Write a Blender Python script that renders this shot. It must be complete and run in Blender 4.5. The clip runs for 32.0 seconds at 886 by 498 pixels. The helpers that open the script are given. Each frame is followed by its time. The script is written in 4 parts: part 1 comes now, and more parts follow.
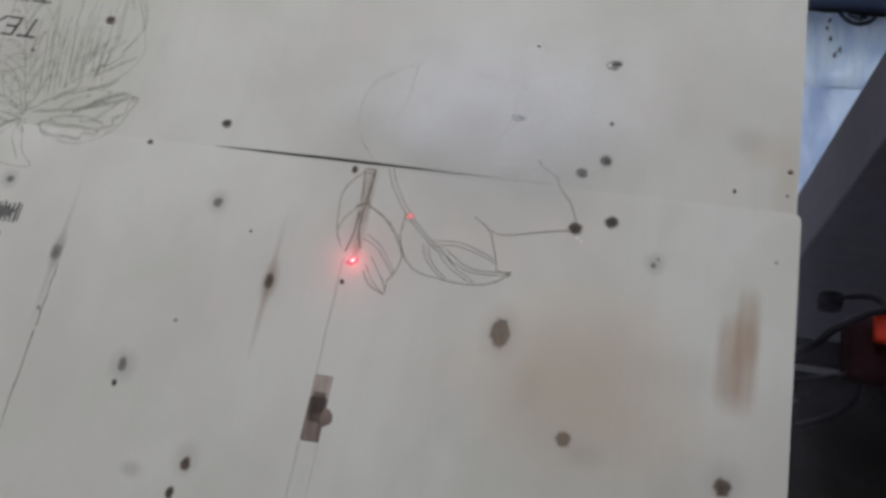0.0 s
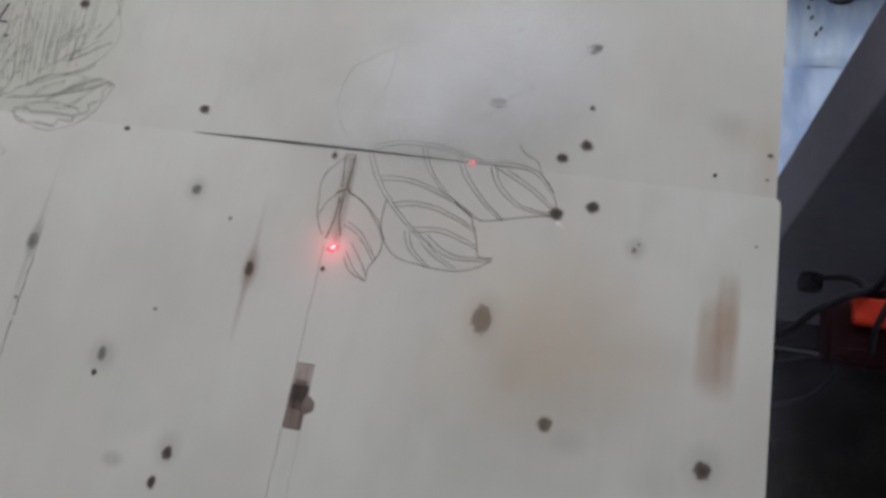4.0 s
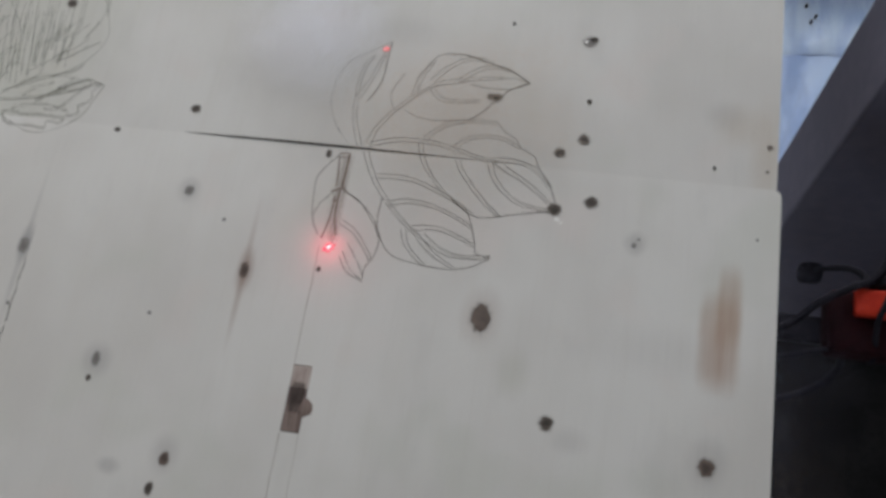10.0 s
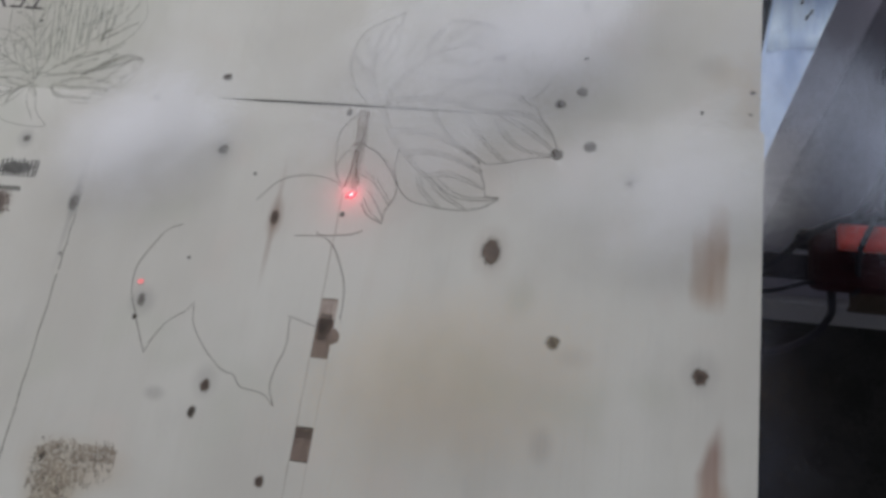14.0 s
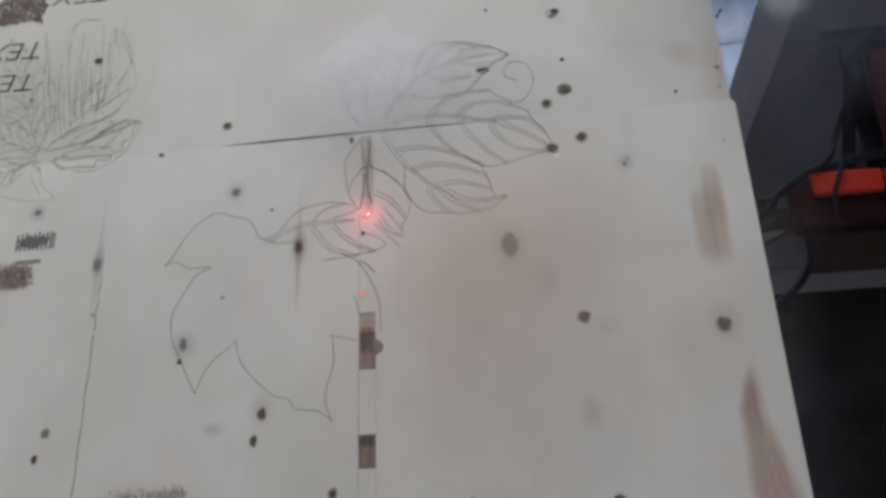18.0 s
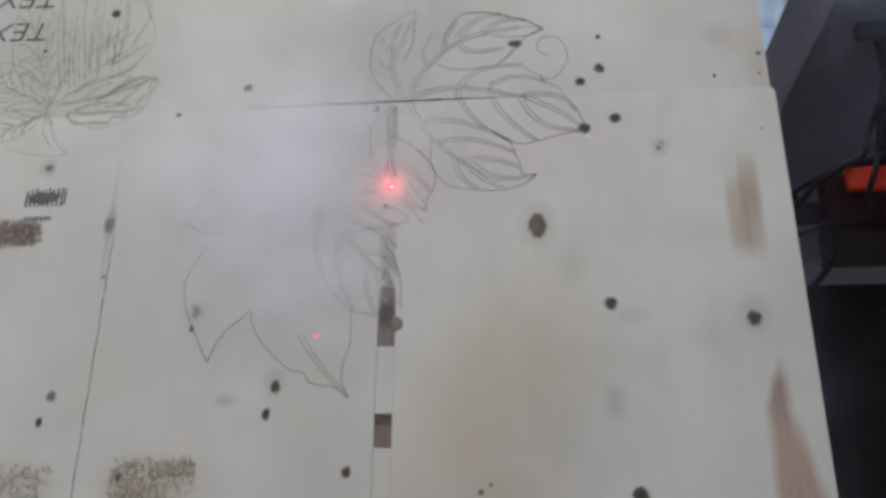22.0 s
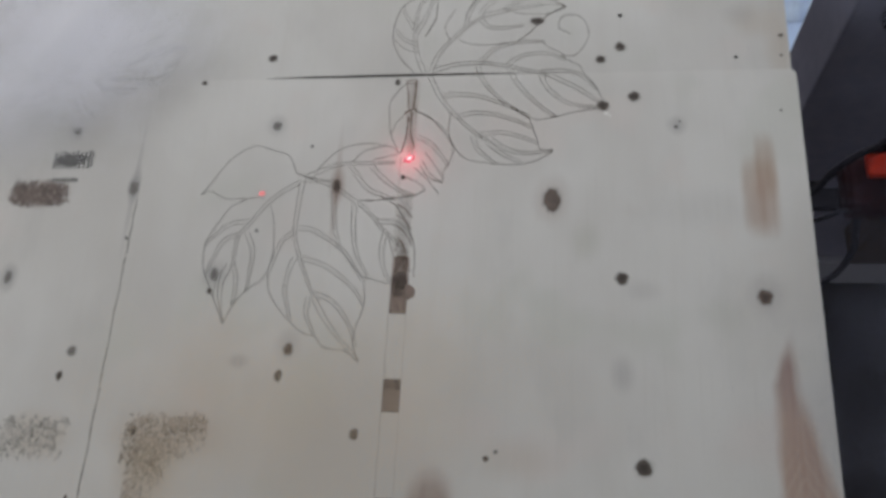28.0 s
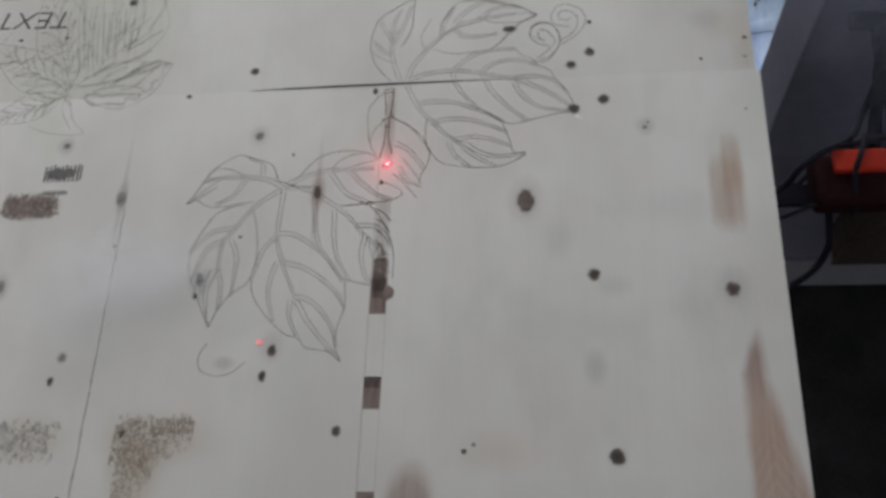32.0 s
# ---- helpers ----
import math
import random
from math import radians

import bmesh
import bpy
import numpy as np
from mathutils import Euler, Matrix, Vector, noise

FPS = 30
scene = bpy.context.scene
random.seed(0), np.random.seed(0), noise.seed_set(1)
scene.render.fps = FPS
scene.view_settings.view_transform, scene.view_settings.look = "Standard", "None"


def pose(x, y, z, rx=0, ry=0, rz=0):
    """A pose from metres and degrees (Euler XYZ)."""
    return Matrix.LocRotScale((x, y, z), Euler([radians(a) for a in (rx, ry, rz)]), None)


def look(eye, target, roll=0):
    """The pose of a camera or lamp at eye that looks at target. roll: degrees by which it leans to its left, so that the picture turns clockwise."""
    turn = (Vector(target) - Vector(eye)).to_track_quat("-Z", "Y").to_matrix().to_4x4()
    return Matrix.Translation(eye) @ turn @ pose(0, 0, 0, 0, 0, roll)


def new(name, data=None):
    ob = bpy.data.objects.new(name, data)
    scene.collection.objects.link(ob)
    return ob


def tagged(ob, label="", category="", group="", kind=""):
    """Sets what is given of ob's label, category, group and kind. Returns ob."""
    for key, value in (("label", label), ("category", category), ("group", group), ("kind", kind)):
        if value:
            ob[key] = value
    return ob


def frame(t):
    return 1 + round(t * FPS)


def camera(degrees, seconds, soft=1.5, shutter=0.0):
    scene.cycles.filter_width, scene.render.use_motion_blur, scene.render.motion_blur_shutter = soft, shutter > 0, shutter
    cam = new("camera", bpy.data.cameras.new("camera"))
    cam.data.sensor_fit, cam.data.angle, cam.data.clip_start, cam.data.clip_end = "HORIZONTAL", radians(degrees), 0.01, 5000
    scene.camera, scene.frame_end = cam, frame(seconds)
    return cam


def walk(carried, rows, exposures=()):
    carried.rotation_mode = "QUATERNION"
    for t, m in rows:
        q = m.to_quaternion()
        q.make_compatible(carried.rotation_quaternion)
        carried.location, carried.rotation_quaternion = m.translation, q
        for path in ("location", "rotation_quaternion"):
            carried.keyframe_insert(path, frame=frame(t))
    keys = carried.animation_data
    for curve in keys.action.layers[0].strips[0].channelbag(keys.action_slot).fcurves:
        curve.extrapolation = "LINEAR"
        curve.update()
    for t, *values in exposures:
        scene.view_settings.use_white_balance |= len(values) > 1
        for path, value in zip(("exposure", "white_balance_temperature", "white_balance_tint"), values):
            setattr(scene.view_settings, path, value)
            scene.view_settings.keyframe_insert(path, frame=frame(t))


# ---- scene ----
cam = camera(54.2, 32.0, 3.5)
PATH = [
    (0, (0.157, -0.17, 0.51), (-0.207, 0.502, -1.338), -19.0),
    (0.5, (0.156, -0.167, 0.508), (-0.199, 0.49, -1.347), -18.9),
    (1, (0.154, -0.166, 0.508), (-0.192, 0.483, -1.352), -18.5),
    (1.5, (0.154, -0.164, 0.508), (-0.193, 0.481, -1.353), -18.8),
    (2, (0.157, -0.166, 0.51), (-0.192, 0.486, -1.348), -18.9),
    (2.5, (0.16, -0.167, 0.51), (-0.188, 0.491, -1.346), -18.9),
    (3, (0.159, -0.165, 0.51), (-0.179, 0.48, -1.353), -18.6),
    (3.5, (0.158, -0.165, 0.51), (-0.167, 0.473, -1.358), -18.0),
    (5.5, (0.16, -0.164, 0.507), (-0.161, 0.463, -1.365), -18.3),
    (6, (0.158, -0.166, 0.506), (-0.159, 0.468, -1.364), -17.7),
    (6.5, (0.154, -0.163, 0.505), (-0.151, 0.462, -1.37), -17.0),
    (7, (0.156, -0.163, 0.505), (-0.157, 0.456, -1.37), -17.4),
    (7.5, (0.159, -0.164, 0.505), (-0.151, 0.458, -1.37), -17.5),
    (8, (0.159, -0.163, 0.506), (-0.147, 0.456, -1.372), -17.3),
    (8.5, (0.16, -0.165, 0.507), (-0.157, 0.461, -1.366), -18.4),
    (9, (0.16, -0.167, 0.506), (-0.168, 0.462, -1.364), -19.0),
    (9.5, (0.159, -0.163, 0.506), (-0.155, 0.458, -1.369), -18.8),
    (10, (0.156, -0.16, 0.504), (-0.156, 0.461, -1.371), -18.7),
    (10.5, (0.151, -0.159, 0.503), (-0.151, 0.447, -1.379), -18.3),
    (11, (0.15, -0.163, 0.502), (-0.147, 0.445, -1.38), -17.7),
    (11.5, (0.156, -0.166, 0.504), (-0.155, 0.433, -1.378), -19.3),
    (12, (0.163, -0.172, 0.508), (-0.169, 0.435, -1.368), -20.4),
    (12.5, (0.16, -0.178, 0.514), (-0.162, 0.434, -1.362), -19.3),
    (13, (0.156, -0.197, 0.52), (-0.159, 0.442, -1.349), -17.5),
    (13.5, (0.165, -0.216, 0.525), (-0.183, 0.432, -1.334), -20.0),
    (14, (0.171, -0.23, 0.531), (-0.182, 0.45, -1.316), -20.6),
    (14.5, (0.171, -0.241, 0.535), (-0.194, 0.445, -1.307), -20.8),
    (16.5, (0.155, -0.239, 0.532), (-0.226, 0.451, -1.305), -21.2),
    (17, (0.174, -0.243, 0.55), (-0.247, 0.484, -1.265), -20.0),
    (17.5, (0.131, -0.266, 0.56), (-0.145, 0.503, -1.266), -18.1),
    (18, (0.116, -0.279, 0.559), (-0.086, 0.523, -1.262), -17.5),
    (18.5, (0.102, -0.27, 0.555), (-0.103, 0.516, -1.273), -16.4),
    (19, (0.091, -0.268, 0.553), (-0.091, 0.503, -1.284), -14.0),
    (19.5, (0.091, -0.269, 0.551), (-0.093, 0.5, -1.286), -14.2),
    (20, (0.092, -0.273, 0.551), (-0.094, 0.501, -1.284), -14.2),
    (20.5, (0.092, -0.273, 0.55), (-0.089, 0.493, -1.289), -14.1),
    (21, (0.092, -0.273, 0.547), (-0.085, 0.485, -1.295), -13.9),
    (21.5, (0.091, -0.269, 0.549), (-0.084, 0.475, -1.3), -13.9),
    (22, (0.092, -0.269, 0.547), (-0.094, 0.474, -1.3), -14.6),
    (22.5, (0.092, -0.27, 0.546), (-0.098, 0.474, -1.301), -14.7),
    (23, (0.091, -0.271, 0.547), (-0.1, 0.476, -1.299), -14.7),
    (23.5, (0.093, -0.272, 0.548), (-0.096, 0.473, -1.298), -14.8),
    (24, (0.092, -0.274, 0.551), (-0.093, 0.467, -1.298), -14.5),
    (24.5, (0.099, -0.274, 0.552), (-0.111, 0.462, -1.296), -16.2),
    (25, (0.102, -0.288, 0.552), (-0.139, 0.477, -1.28), -16.3),
    (25.5, (0.104, -0.298, 0.556), (-0.144, 0.465, -1.275), -16.4),
    (27.5, (0.109, -0.292, 0.546), (-0.156, 0.456, -1.29), -18.0),
    (28, (0.104, -0.287, 0.546), (-0.153, 0.445, -1.298), -17.6),
    (28.5, (0.102, -0.285, 0.546), (-0.153, 0.445, -1.298), -17.4),
    (29, (0.103, -0.286, 0.549), (-0.157, 0.449, -1.293), -17.8),
    (29.5, (0.103, -0.29, 0.547), (-0.15, 0.459, -1.29), -17.1),
    (30, (0.103, -0.29, 0.546), (-0.153, 0.451, -1.294), -17.5),
    (30.5, (0.108, -0.293, 0.548), (-0.146, 0.454, -1.29), -17.7),
    (31, (0.116, -0.299, 0.548), (-0.143, 0.464, -1.283), -17.9),
    (31.5, (0.122, -0.303, 0.555), (-0.142, 0.474, -1.269), -18.2),
    (32, (0.124, -0.305, 0.555), (-0.14, 0.469, -1.27), -18.4),
]
walk(cam, [(t, look(eye, target, roll)) for t, eye, target, roll in PATH],
     ((0, 0.05), (6, 0.03), (12, 0.07), (18, 0.10), (20, 0.11), (22, 0.16), (24, 0.18), (26, 0.13), (28, 0.06), (30, 0.06), (32, 0.03)))

# ---- world, light, exposure ----
world = bpy.data.worlds.new("sky")
scene.world = world
world.use_nodes = True
wn, wl = world.node_tree.nodes, world.node_tree.links
sky = wn.new("ShaderNodeTexSky")
sky.sky_type, sky.sun_disc = "NISHITA", False
sky.sun_elevation, sky.sun_rotation = radians(38), radians(20)
wn["Background"].inputs[1].default_value = 0.10
wl.new(sky.outputs[0], wn["Background"].inputs[0])
scene.view_settings.exposure = 0.0


def area_lamp(name, m, sx, sy, watts, colour):
    lamp = bpy.data.lights.new(name, "AREA")
    lamp.shape, lamp.size, lamp.size_y, lamp.energy, lamp.color = "RECTANGLE", sx, sy, watts, colour
    ob = new(name, lamp)
    ob.matrix_world = m
    return ob


area_lamp("daylight_glass_door", look((0.0, 1.42, 0.35), (-0.05, 0.1, -0.1)), 1.35, 1.9, 24.0, (0.91, 0.93, 0.968))
# Two unseen fill lamps, added to balance the brightness across the boards.
area_lamp("side_fill_lamp", look((-1.95, 0.42, 0.75), (0.0, 0.10, 0.0)), 1.5, 1.2, 10.8, (1.0, 0.962, 0.93))
area_lamp("back_fill_lamp", look((0.3, -1.75, 1.0), (0.1, 0.0, 0.0)), 1.5, 1.0, 1.0, (1.0, 0.98, 0.96))

# ---- materials ----


class Mat:
    """A node material with short ways to add nodes."""

    def __init__(self, name, rough=0.6, metal=0.0, spec=0.5):
        self.m = bpy.data.materials.new(name)
        self.m.use_nodes = True
        self.n, self.l = self.m.node_tree.nodes, self.m.node_tree.links
        self.b = self.n["Principled BSDF"]
        self.b.inputs["Roughness"].default_value = rough
        self.b.inputs["Metallic"].default_value = metal
        self.b.inputs["Specular IOR Level"].default_value = spec
        self.xyz = self.n.new("ShaderNodeTexCoord").outputs["Object"]

    def put(self, value, socket):
        if isinstance(value, (int, float)):
            socket.default_value = value
        elif isinstance(value, tuple):
            socket.default_value = (*value, 1.0) if len(socket.default_value) == 4 and len(value) == 3 else value
        else:
            self.l.new(value, socket)

    def math(self, op, a, b=0.0, c=0.0):
        k = self.n.new("ShaderNodeMath")
        k.operation = op
        for n, v in enumerate((a, b, c)):
            self.put(v, k.inputs[n])
        return k.outputs[0]

    def vec(self, op, a, b=(0.0, 0.0, 0.0)):
        k = self.n.new("ShaderNodeVectorMath")
        k.operation = op
        self.put(a, k.inputs[0]), self.put(b, k.inputs[1])
        return k.outputs["Value"] if op == "LENGTH" else k.outputs[0]

    def noise(self, scale, stretch=(1.0, 1.0, 1.0), detail=4.0, rough=0.55, where=None):
        k = self.n.new("ShaderNodeTexNoise")
        self.put(self.vec("MULTIPLY", where or self.xyz, stretch), k.inputs["Vector"])
        k.inputs["Scale"].default_value, k.inputs["Detail"].default_value, k.inputs["Roughness"].default_value = scale, detail, rough
        return k.outputs["Fac"]

    def ramp(self, value, low, high, out_low=0.0, out_high=1.0):
        k = self.n.new("ShaderNodeMapRange")
        k.interpolation_type = "SMOOTHSTEP"
        for n, v in enumerate((value, low, high, out_low, out_high)):
            self.put(v, k.inputs[n])
        return k.outputs[0]

    def mix(self, fac, a, b):
        k = self.n.new("ShaderNodeMix")
        k.data_type = "RGBA"
        self.put(fac, k.inputs[0]), self.put(a, k.inputs[6]), self.put(b, k.inputs[7])
        return k.outputs[2]

    def random(self):
        return self.n.new("ShaderNodeObjectInfo").outputs["Random"]

    def colour(self, value):
        self.put(value, self.b.inputs["Base Color"])
        return self

    def bump(self, height, strength=0.3, distance=0.001):
        k = self.n.new("ShaderNodeBump")
        k.inputs["Strength"].default_value, k.inputs["Distance"].default_value = strength, distance
        self.l.new(height, k.inputs["Height"])
        self.l.new(k.outputs[0], self.b.inputs["Normal"])
        return self


def speckled(name, low, high, rough, scale=40.0, metal=0.0, bump=0.15, spec=0.5):
    """A plain material with two scales of variation."""
    k = Mat(name, rough, metal, spec)
    fine, broad = k.noise(scale * 8), k.noise(scale * 0.4)
    both = k.math("ADD", k.math("MULTIPLY", fine, 0.4), k.math("MULTIPLY", broad, 0.6))
    k.colour(k.mix(k.ramp(both, 0.35, 0.65), low, high)).bump(fine, bump, 0.0008)
    return k.m


def ellipse(k, x, y, rx, ry, soft, wobble=0.35, scale=70.0, square=False):
    """1 inside an uneven ellipse (or a rounded block) on the board, 0 outside; metres."""
    off = k.vec("MULTIPLY", k.vec("SUBTRACT", k.xyz, (x, y, 0.0)), (1 / rx, 1 / ry, 0.0))
    if square:
        off = k.vec("MULTIPLY", off, off)
    far = k.math("ADD", k.math("SQRT", k.vec("LENGTH", off)) if square else k.vec("LENGTH", off), k.math("MULTIPLY", k.math("SUBTRACT", k.noise(scale), 0.5), wobble))
    return k.ramp(far, 1.0 - soft, 1.0 + soft, 1.0, 0.0)


def pale_wood(name, stains=(), level=1.0, flame=False):
    """Bare pale plywood veneer: grain along y, broad grey and cream clouds, and its own stains."""
    k = Mat(name, 0.62, 0.0, 0.35)
    grain = k.noise(420, (1.0, 0.035, 1.0), 5.0, 0.6)
    bands = k.noise(60, (1.0, 0.08, 1.0), 3.0)
    cloud = k.noise(7.0, (1.0, 0.8, 1.0), 3.0)
    fleck = k.noise(900, (1.0, 0.3, 1.0), 2.0)
    base = k.mix(k.ramp(cloud, 0.3, 0.7), (0.585, 0.568, 0.532), (0.675, 0.665, 0.632))
    tint = k.noise(13.0, (1.0, 1.0, 1.0), 2.0, 0.5, k.vec("ADD", k.xyz, (3.1, 1.7, 0.0)))
    base = k.mix(k.math("MULTIPLY", k.ramp(tint, 0.56, 0.72), 0.45), base, (0.665, 0.605, 0.565))
    base = k.mix(k.math("MULTIPLY", k.ramp(tint, 0.44, 0.28), 0.45), base, (0.565, 0.575, 0.515))
    smear = k.noise(26.0, (1.0, 0.45, 1.0), 3.0, 0.6, k.vec("ADD", k.xyz, (1.3, 5.2, 0.0)))
    base = k.mix(k.math("MULTIPLY", k.ramp(smear, 0.54, 0.74), 0.22), base, (0.50, 0.495, 0.475))
    base = k.mix(k.math("MULTIPLY", k.ramp(bands, 0.45, 0.8), 0.14), base, (0.56, 0.53, 0.47))
    base = k.mix(k.math("MULTIPLY", k.ramp(grain, 0.5, 0.8), 0.11), base, (0.47, 0.44, 0.385))
    base = k.mix(k.math("MULTIPLY", k.ramp(fleck, 0.62, 0.8), 0.25), base, (0.45, 0.43, 0.40))
    for x, y, rx, ry, soft, tone, strength in stains:
        streak = k.math("ADD", 0.55, k.math("MULTIPLY", k.noise(240, (1.0, 0.06, 1.0), 3.0), 0.8))
        base = k.mix(k.math("MULTIPLY", k.math("MULTIPLY", ellipse(k, x, y, rx, ry, soft, 0.22 if tone is ORANGE else 0.35, square=tone is ORANGE), streak), strength), base, tone)
    if flame:
        base = heartwood_flame(k, base)
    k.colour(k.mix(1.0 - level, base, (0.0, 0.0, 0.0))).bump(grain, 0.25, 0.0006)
    return k.m


def heartwood_flame(k, base):
    """Rusty heartwood along the board's edge: a narrow point that widens towards the near end, with pointed growth rings."""
    split = k.n.new("ShaderNodeSeparateXYZ")
    k.l.new(k.xyz, split.inputs[0])
    x, y = split.outputs[0], split.outputs[1]
    shake = k.math("MULTIPLY", k.math("SUBTRACT", k.noise(45, (1.0, 0.4, 1.0), 3.0), 0.5), 0.008)
    down = k.math("SUBTRACT", -0.130, y)
    left = k.math("MAXIMUM", 0.2365, k.math("SUBTRACT", 0.2490, k.math("MULTIPLY", down, 0.42)))
    right = k.math("MAXIMUM", k.math("ADD", 0.2510, k.math("MULTIPLY", down, 0.08)), k.math("ADD", 0.2450, k.math("MULTIPLY", down, 0.27)))
    inside = k.math("MULTIPLY", k.ramp(k.math("ADD", k.math("SUBTRACT", x, left), shake), -0.0030, 0.0052),
                    k.ramp(k.math("ADD", k.math("SUBTRACT", right, x), shake), -0.0030, 0.0070))
    inside = k.math("MULTIPLY", inside, k.ramp(down, -0.012, 0.018))
    streak = k.math("ADD", 0.60, k.math("MULTIPLY", k.noise(260, (1.0, 0.05, 1.0), 3.0), 0.65))
    tone = k.mix(k.ramp(down, 0.055, 0.020), (0.38, 0.24, 0.175), (0.265, 0.15, 0.12))
    base = k.mix(k.math("MULTIPLY", k.math("MULTIPLY", inside, streak), 0.80), base, tone)
    arm = k.math("ABSOLUTE", k.math("SUBTRACT", x, 0.2515))
    ring = k.math("ADD", k.math("ADD", y, k.math("MULTIPLY", arm, 1.7)), k.math("MULTIPLY", k.noise(60), 0.008))
    lines = k.ramp(k.math("SINE", k.math("MULTIPLY", ring, 620.0)), 0.2, 0.95)
    rings = k.math("MULTIPLY", k.math("MULTIPLY", lines, inside), k.ramp(down, 0.060, 0.085))
    return k.mix(k.math("MULTIPLY", rings, 0.32), base, (0.52, 0.43, 0.37))


def rim_distance(k):
    """0 in the middle of a flat piece, 1 at its rim."""
    where = k.n.new("ShaderNodeTexCoord").outputs["Generated"]
    return k.vec("LENGTH", k.vec("MULTIPLY", k.vec("SUBTRACT", where, (0.5, 0.5, 0.5)), (2.0, 2.0, 0.0)))


def knot_wood(name, low, high, halo=0.22):
    """A knot that fades into the veneer: a dark heart, a ragged edge and a thin brownish halo."""
    k = Mat(name, 0.7, 0.0, 0.35)
    fine = k.noise(900, (1.0, 1.0, 1.0), 3.0)
    far = k.math("ADD", rim_distance(k), k.math("MULTIPLY", k.math("SUBTRACT", k.noise(300, (1.0, 1.0, 1.0), 4.0), 0.5), 0.62))
    k.colour(k.mix(k.ramp(k.math("ADD", far, k.math("MULTIPLY", fine, 0.5)), 0.35, 0.95), low, high)).bump(fine, 0.2, 0.0004)
    k.put(k.math("ADD", k.ramp(far, 0.46, 0.68, 1.0 - halo, 0.0), k.ramp(far, 0.35, 1.0, halo, 0.0)), k.b.inputs["Alpha"])
    return k.m


def char_line(name, low, high, patchy=0.45):
    """A burnt line, deeper here and fainter there."""
    k = Mat(name, 0.85, 0.0, 0.3)
    fine, broad = k.noise(1300), k.noise(75, (1.0, 1.0, 1.0), 3.0)
    k.colour(k.mix(k.ramp(k.math("ADD", k.math("MULTIPLY", fine, 0.5), k.math("MULTIPLY", broad, 0.5)), 0.38, 0.62), low, high))
    k.put(k.ramp(broad, 0.36, 0.62, 1.0, 1.0 - patchy), k.b.inputs["Alpha"])
    return k.m


def soft_streak(name, low, high, strength, edge=0.35):
    """A grainy stain in the filler that fades towards its sides and ends."""
    k = Mat(name, 0.7, 0.0, 0.3)
    g = k.noise(500, (1.0, 0.08, 1.0), 5.0)
    k.colour(k.mix(k.ramp(g, 0.35, 0.65), low, high)).bump(g, 0.4, 0.0006)
    where = k.n.new("ShaderNodeTexCoord").outputs["Generated"]
    split = k.n.new("ShaderNodeSeparateXYZ")
    k.l.new(k.vec("ABSOLUTE", k.vec("MULTIPLY", k.vec("SUBTRACT", where, (0.5, 0.5, 0.5)), (2.0, 2.0, 0.0))), split.inputs[0])
    shake = k.math("MULTIPLY", k.math("SUBTRACT", k.noise(160, (1.0, 0.3, 1.0), 3.0), 0.5), 0.5)
    side = k.ramp(k.math("ADD", split.outputs[0], shake), 1.0 - edge, 1.0, 1.0, 0.0)
    end = k.ramp(k.math("ADD", split.outputs[1], shake), 0.80, 1.0, 1.0, 0.0)
    k.put(k.math("MULTIPLY", k.math("MULTIPLY", side, end), k.math("MULTIPLY", k.ramp(g, 0.3, 0.65, 1.0, 0.55), strength)), k.b.inputs["Alpha"])
    return k.m


RUST, OLIVE = (0.35, 0.205, 0.135), (0.42, 0.43, 0.345)
ORANGE, TAN, GREY, BROWN = (0.36, 0.235, 0.155), (0.45, 0.36, 0.25), (0.36, 0.35, 0.34), (0.25, 0.16, 0.12)
wood_right = pale_wood("pale_veneer_right", (
    (0.2404, -0.0305, 0.0106, 0.0260, 0.36, ORANGE, 0.56), (0.2452, -0.009, 0.0062, 0.0215, 0.45, ORANGE, 0.50), (0.2400, -0.036, 0.0062, 0.017, 0.6, RUST, 0.30),
    (0.028, -0.245, 0.014, 0.024, 0.4, BROWN, 0.65),
    (0.188, 0.024, 0.0055, 0.006, 0.7, GREY, 0.55), (0.162, -0.099, 0.009, 0.006, 0.8, GREY, 0.24),
    (0.147, -0.155, 0.006, 0.009, 0.8, GREY, 0.42), (0.125, -0.064, 0.008, 0.011, 0.8, OLIVE, 0.28),
    (0.205, -0.040, 0.030, 0.012, 0.8, GREY, 0.16), (0.102, -0.033, 0.0105, 0.0155, 0.6, BROWN, 0.22),
    (0.238, -0.100, 0.010, 0.012, 0.6, GREY, 0.35), (0.080, -0.210, 0.020, 0.010, 0.9, TAN, 0.2)), 1.0, True)
wood_middle = pale_wood("pale_veneer_middle", (
    (-0.051, -0.022, 0.0045, 0.012, 0.7, BROWN, 0.6), (-0.0515, -0.025, 0.0018, 0.034, 0.8, BROWN, 0.42),
    (-0.132, -0.091, 0.008, 0.009, 0.7, GREY, 0.55), (-0.073, -0.140, 0.007, 0.009, 0.7, GREY, 0.4),
    (-0.106, -0.152, 0.006, 0.004, 0.7, GREY, 0.5), (-0.102, 0.028, 0.006, 0.007, 0.7, GREY, 0.5),
    (-0.149, -0.204, 0.032, 0.015, 0.6, TAN, 0.42), (-0.159, -0.230, 0.015, 0.020, 0.6, TAN, 0.42), (-0.157, -0.220, 0.018, 0.013, 0.7, (0.36, 0.31, 0.22), 0.30)))
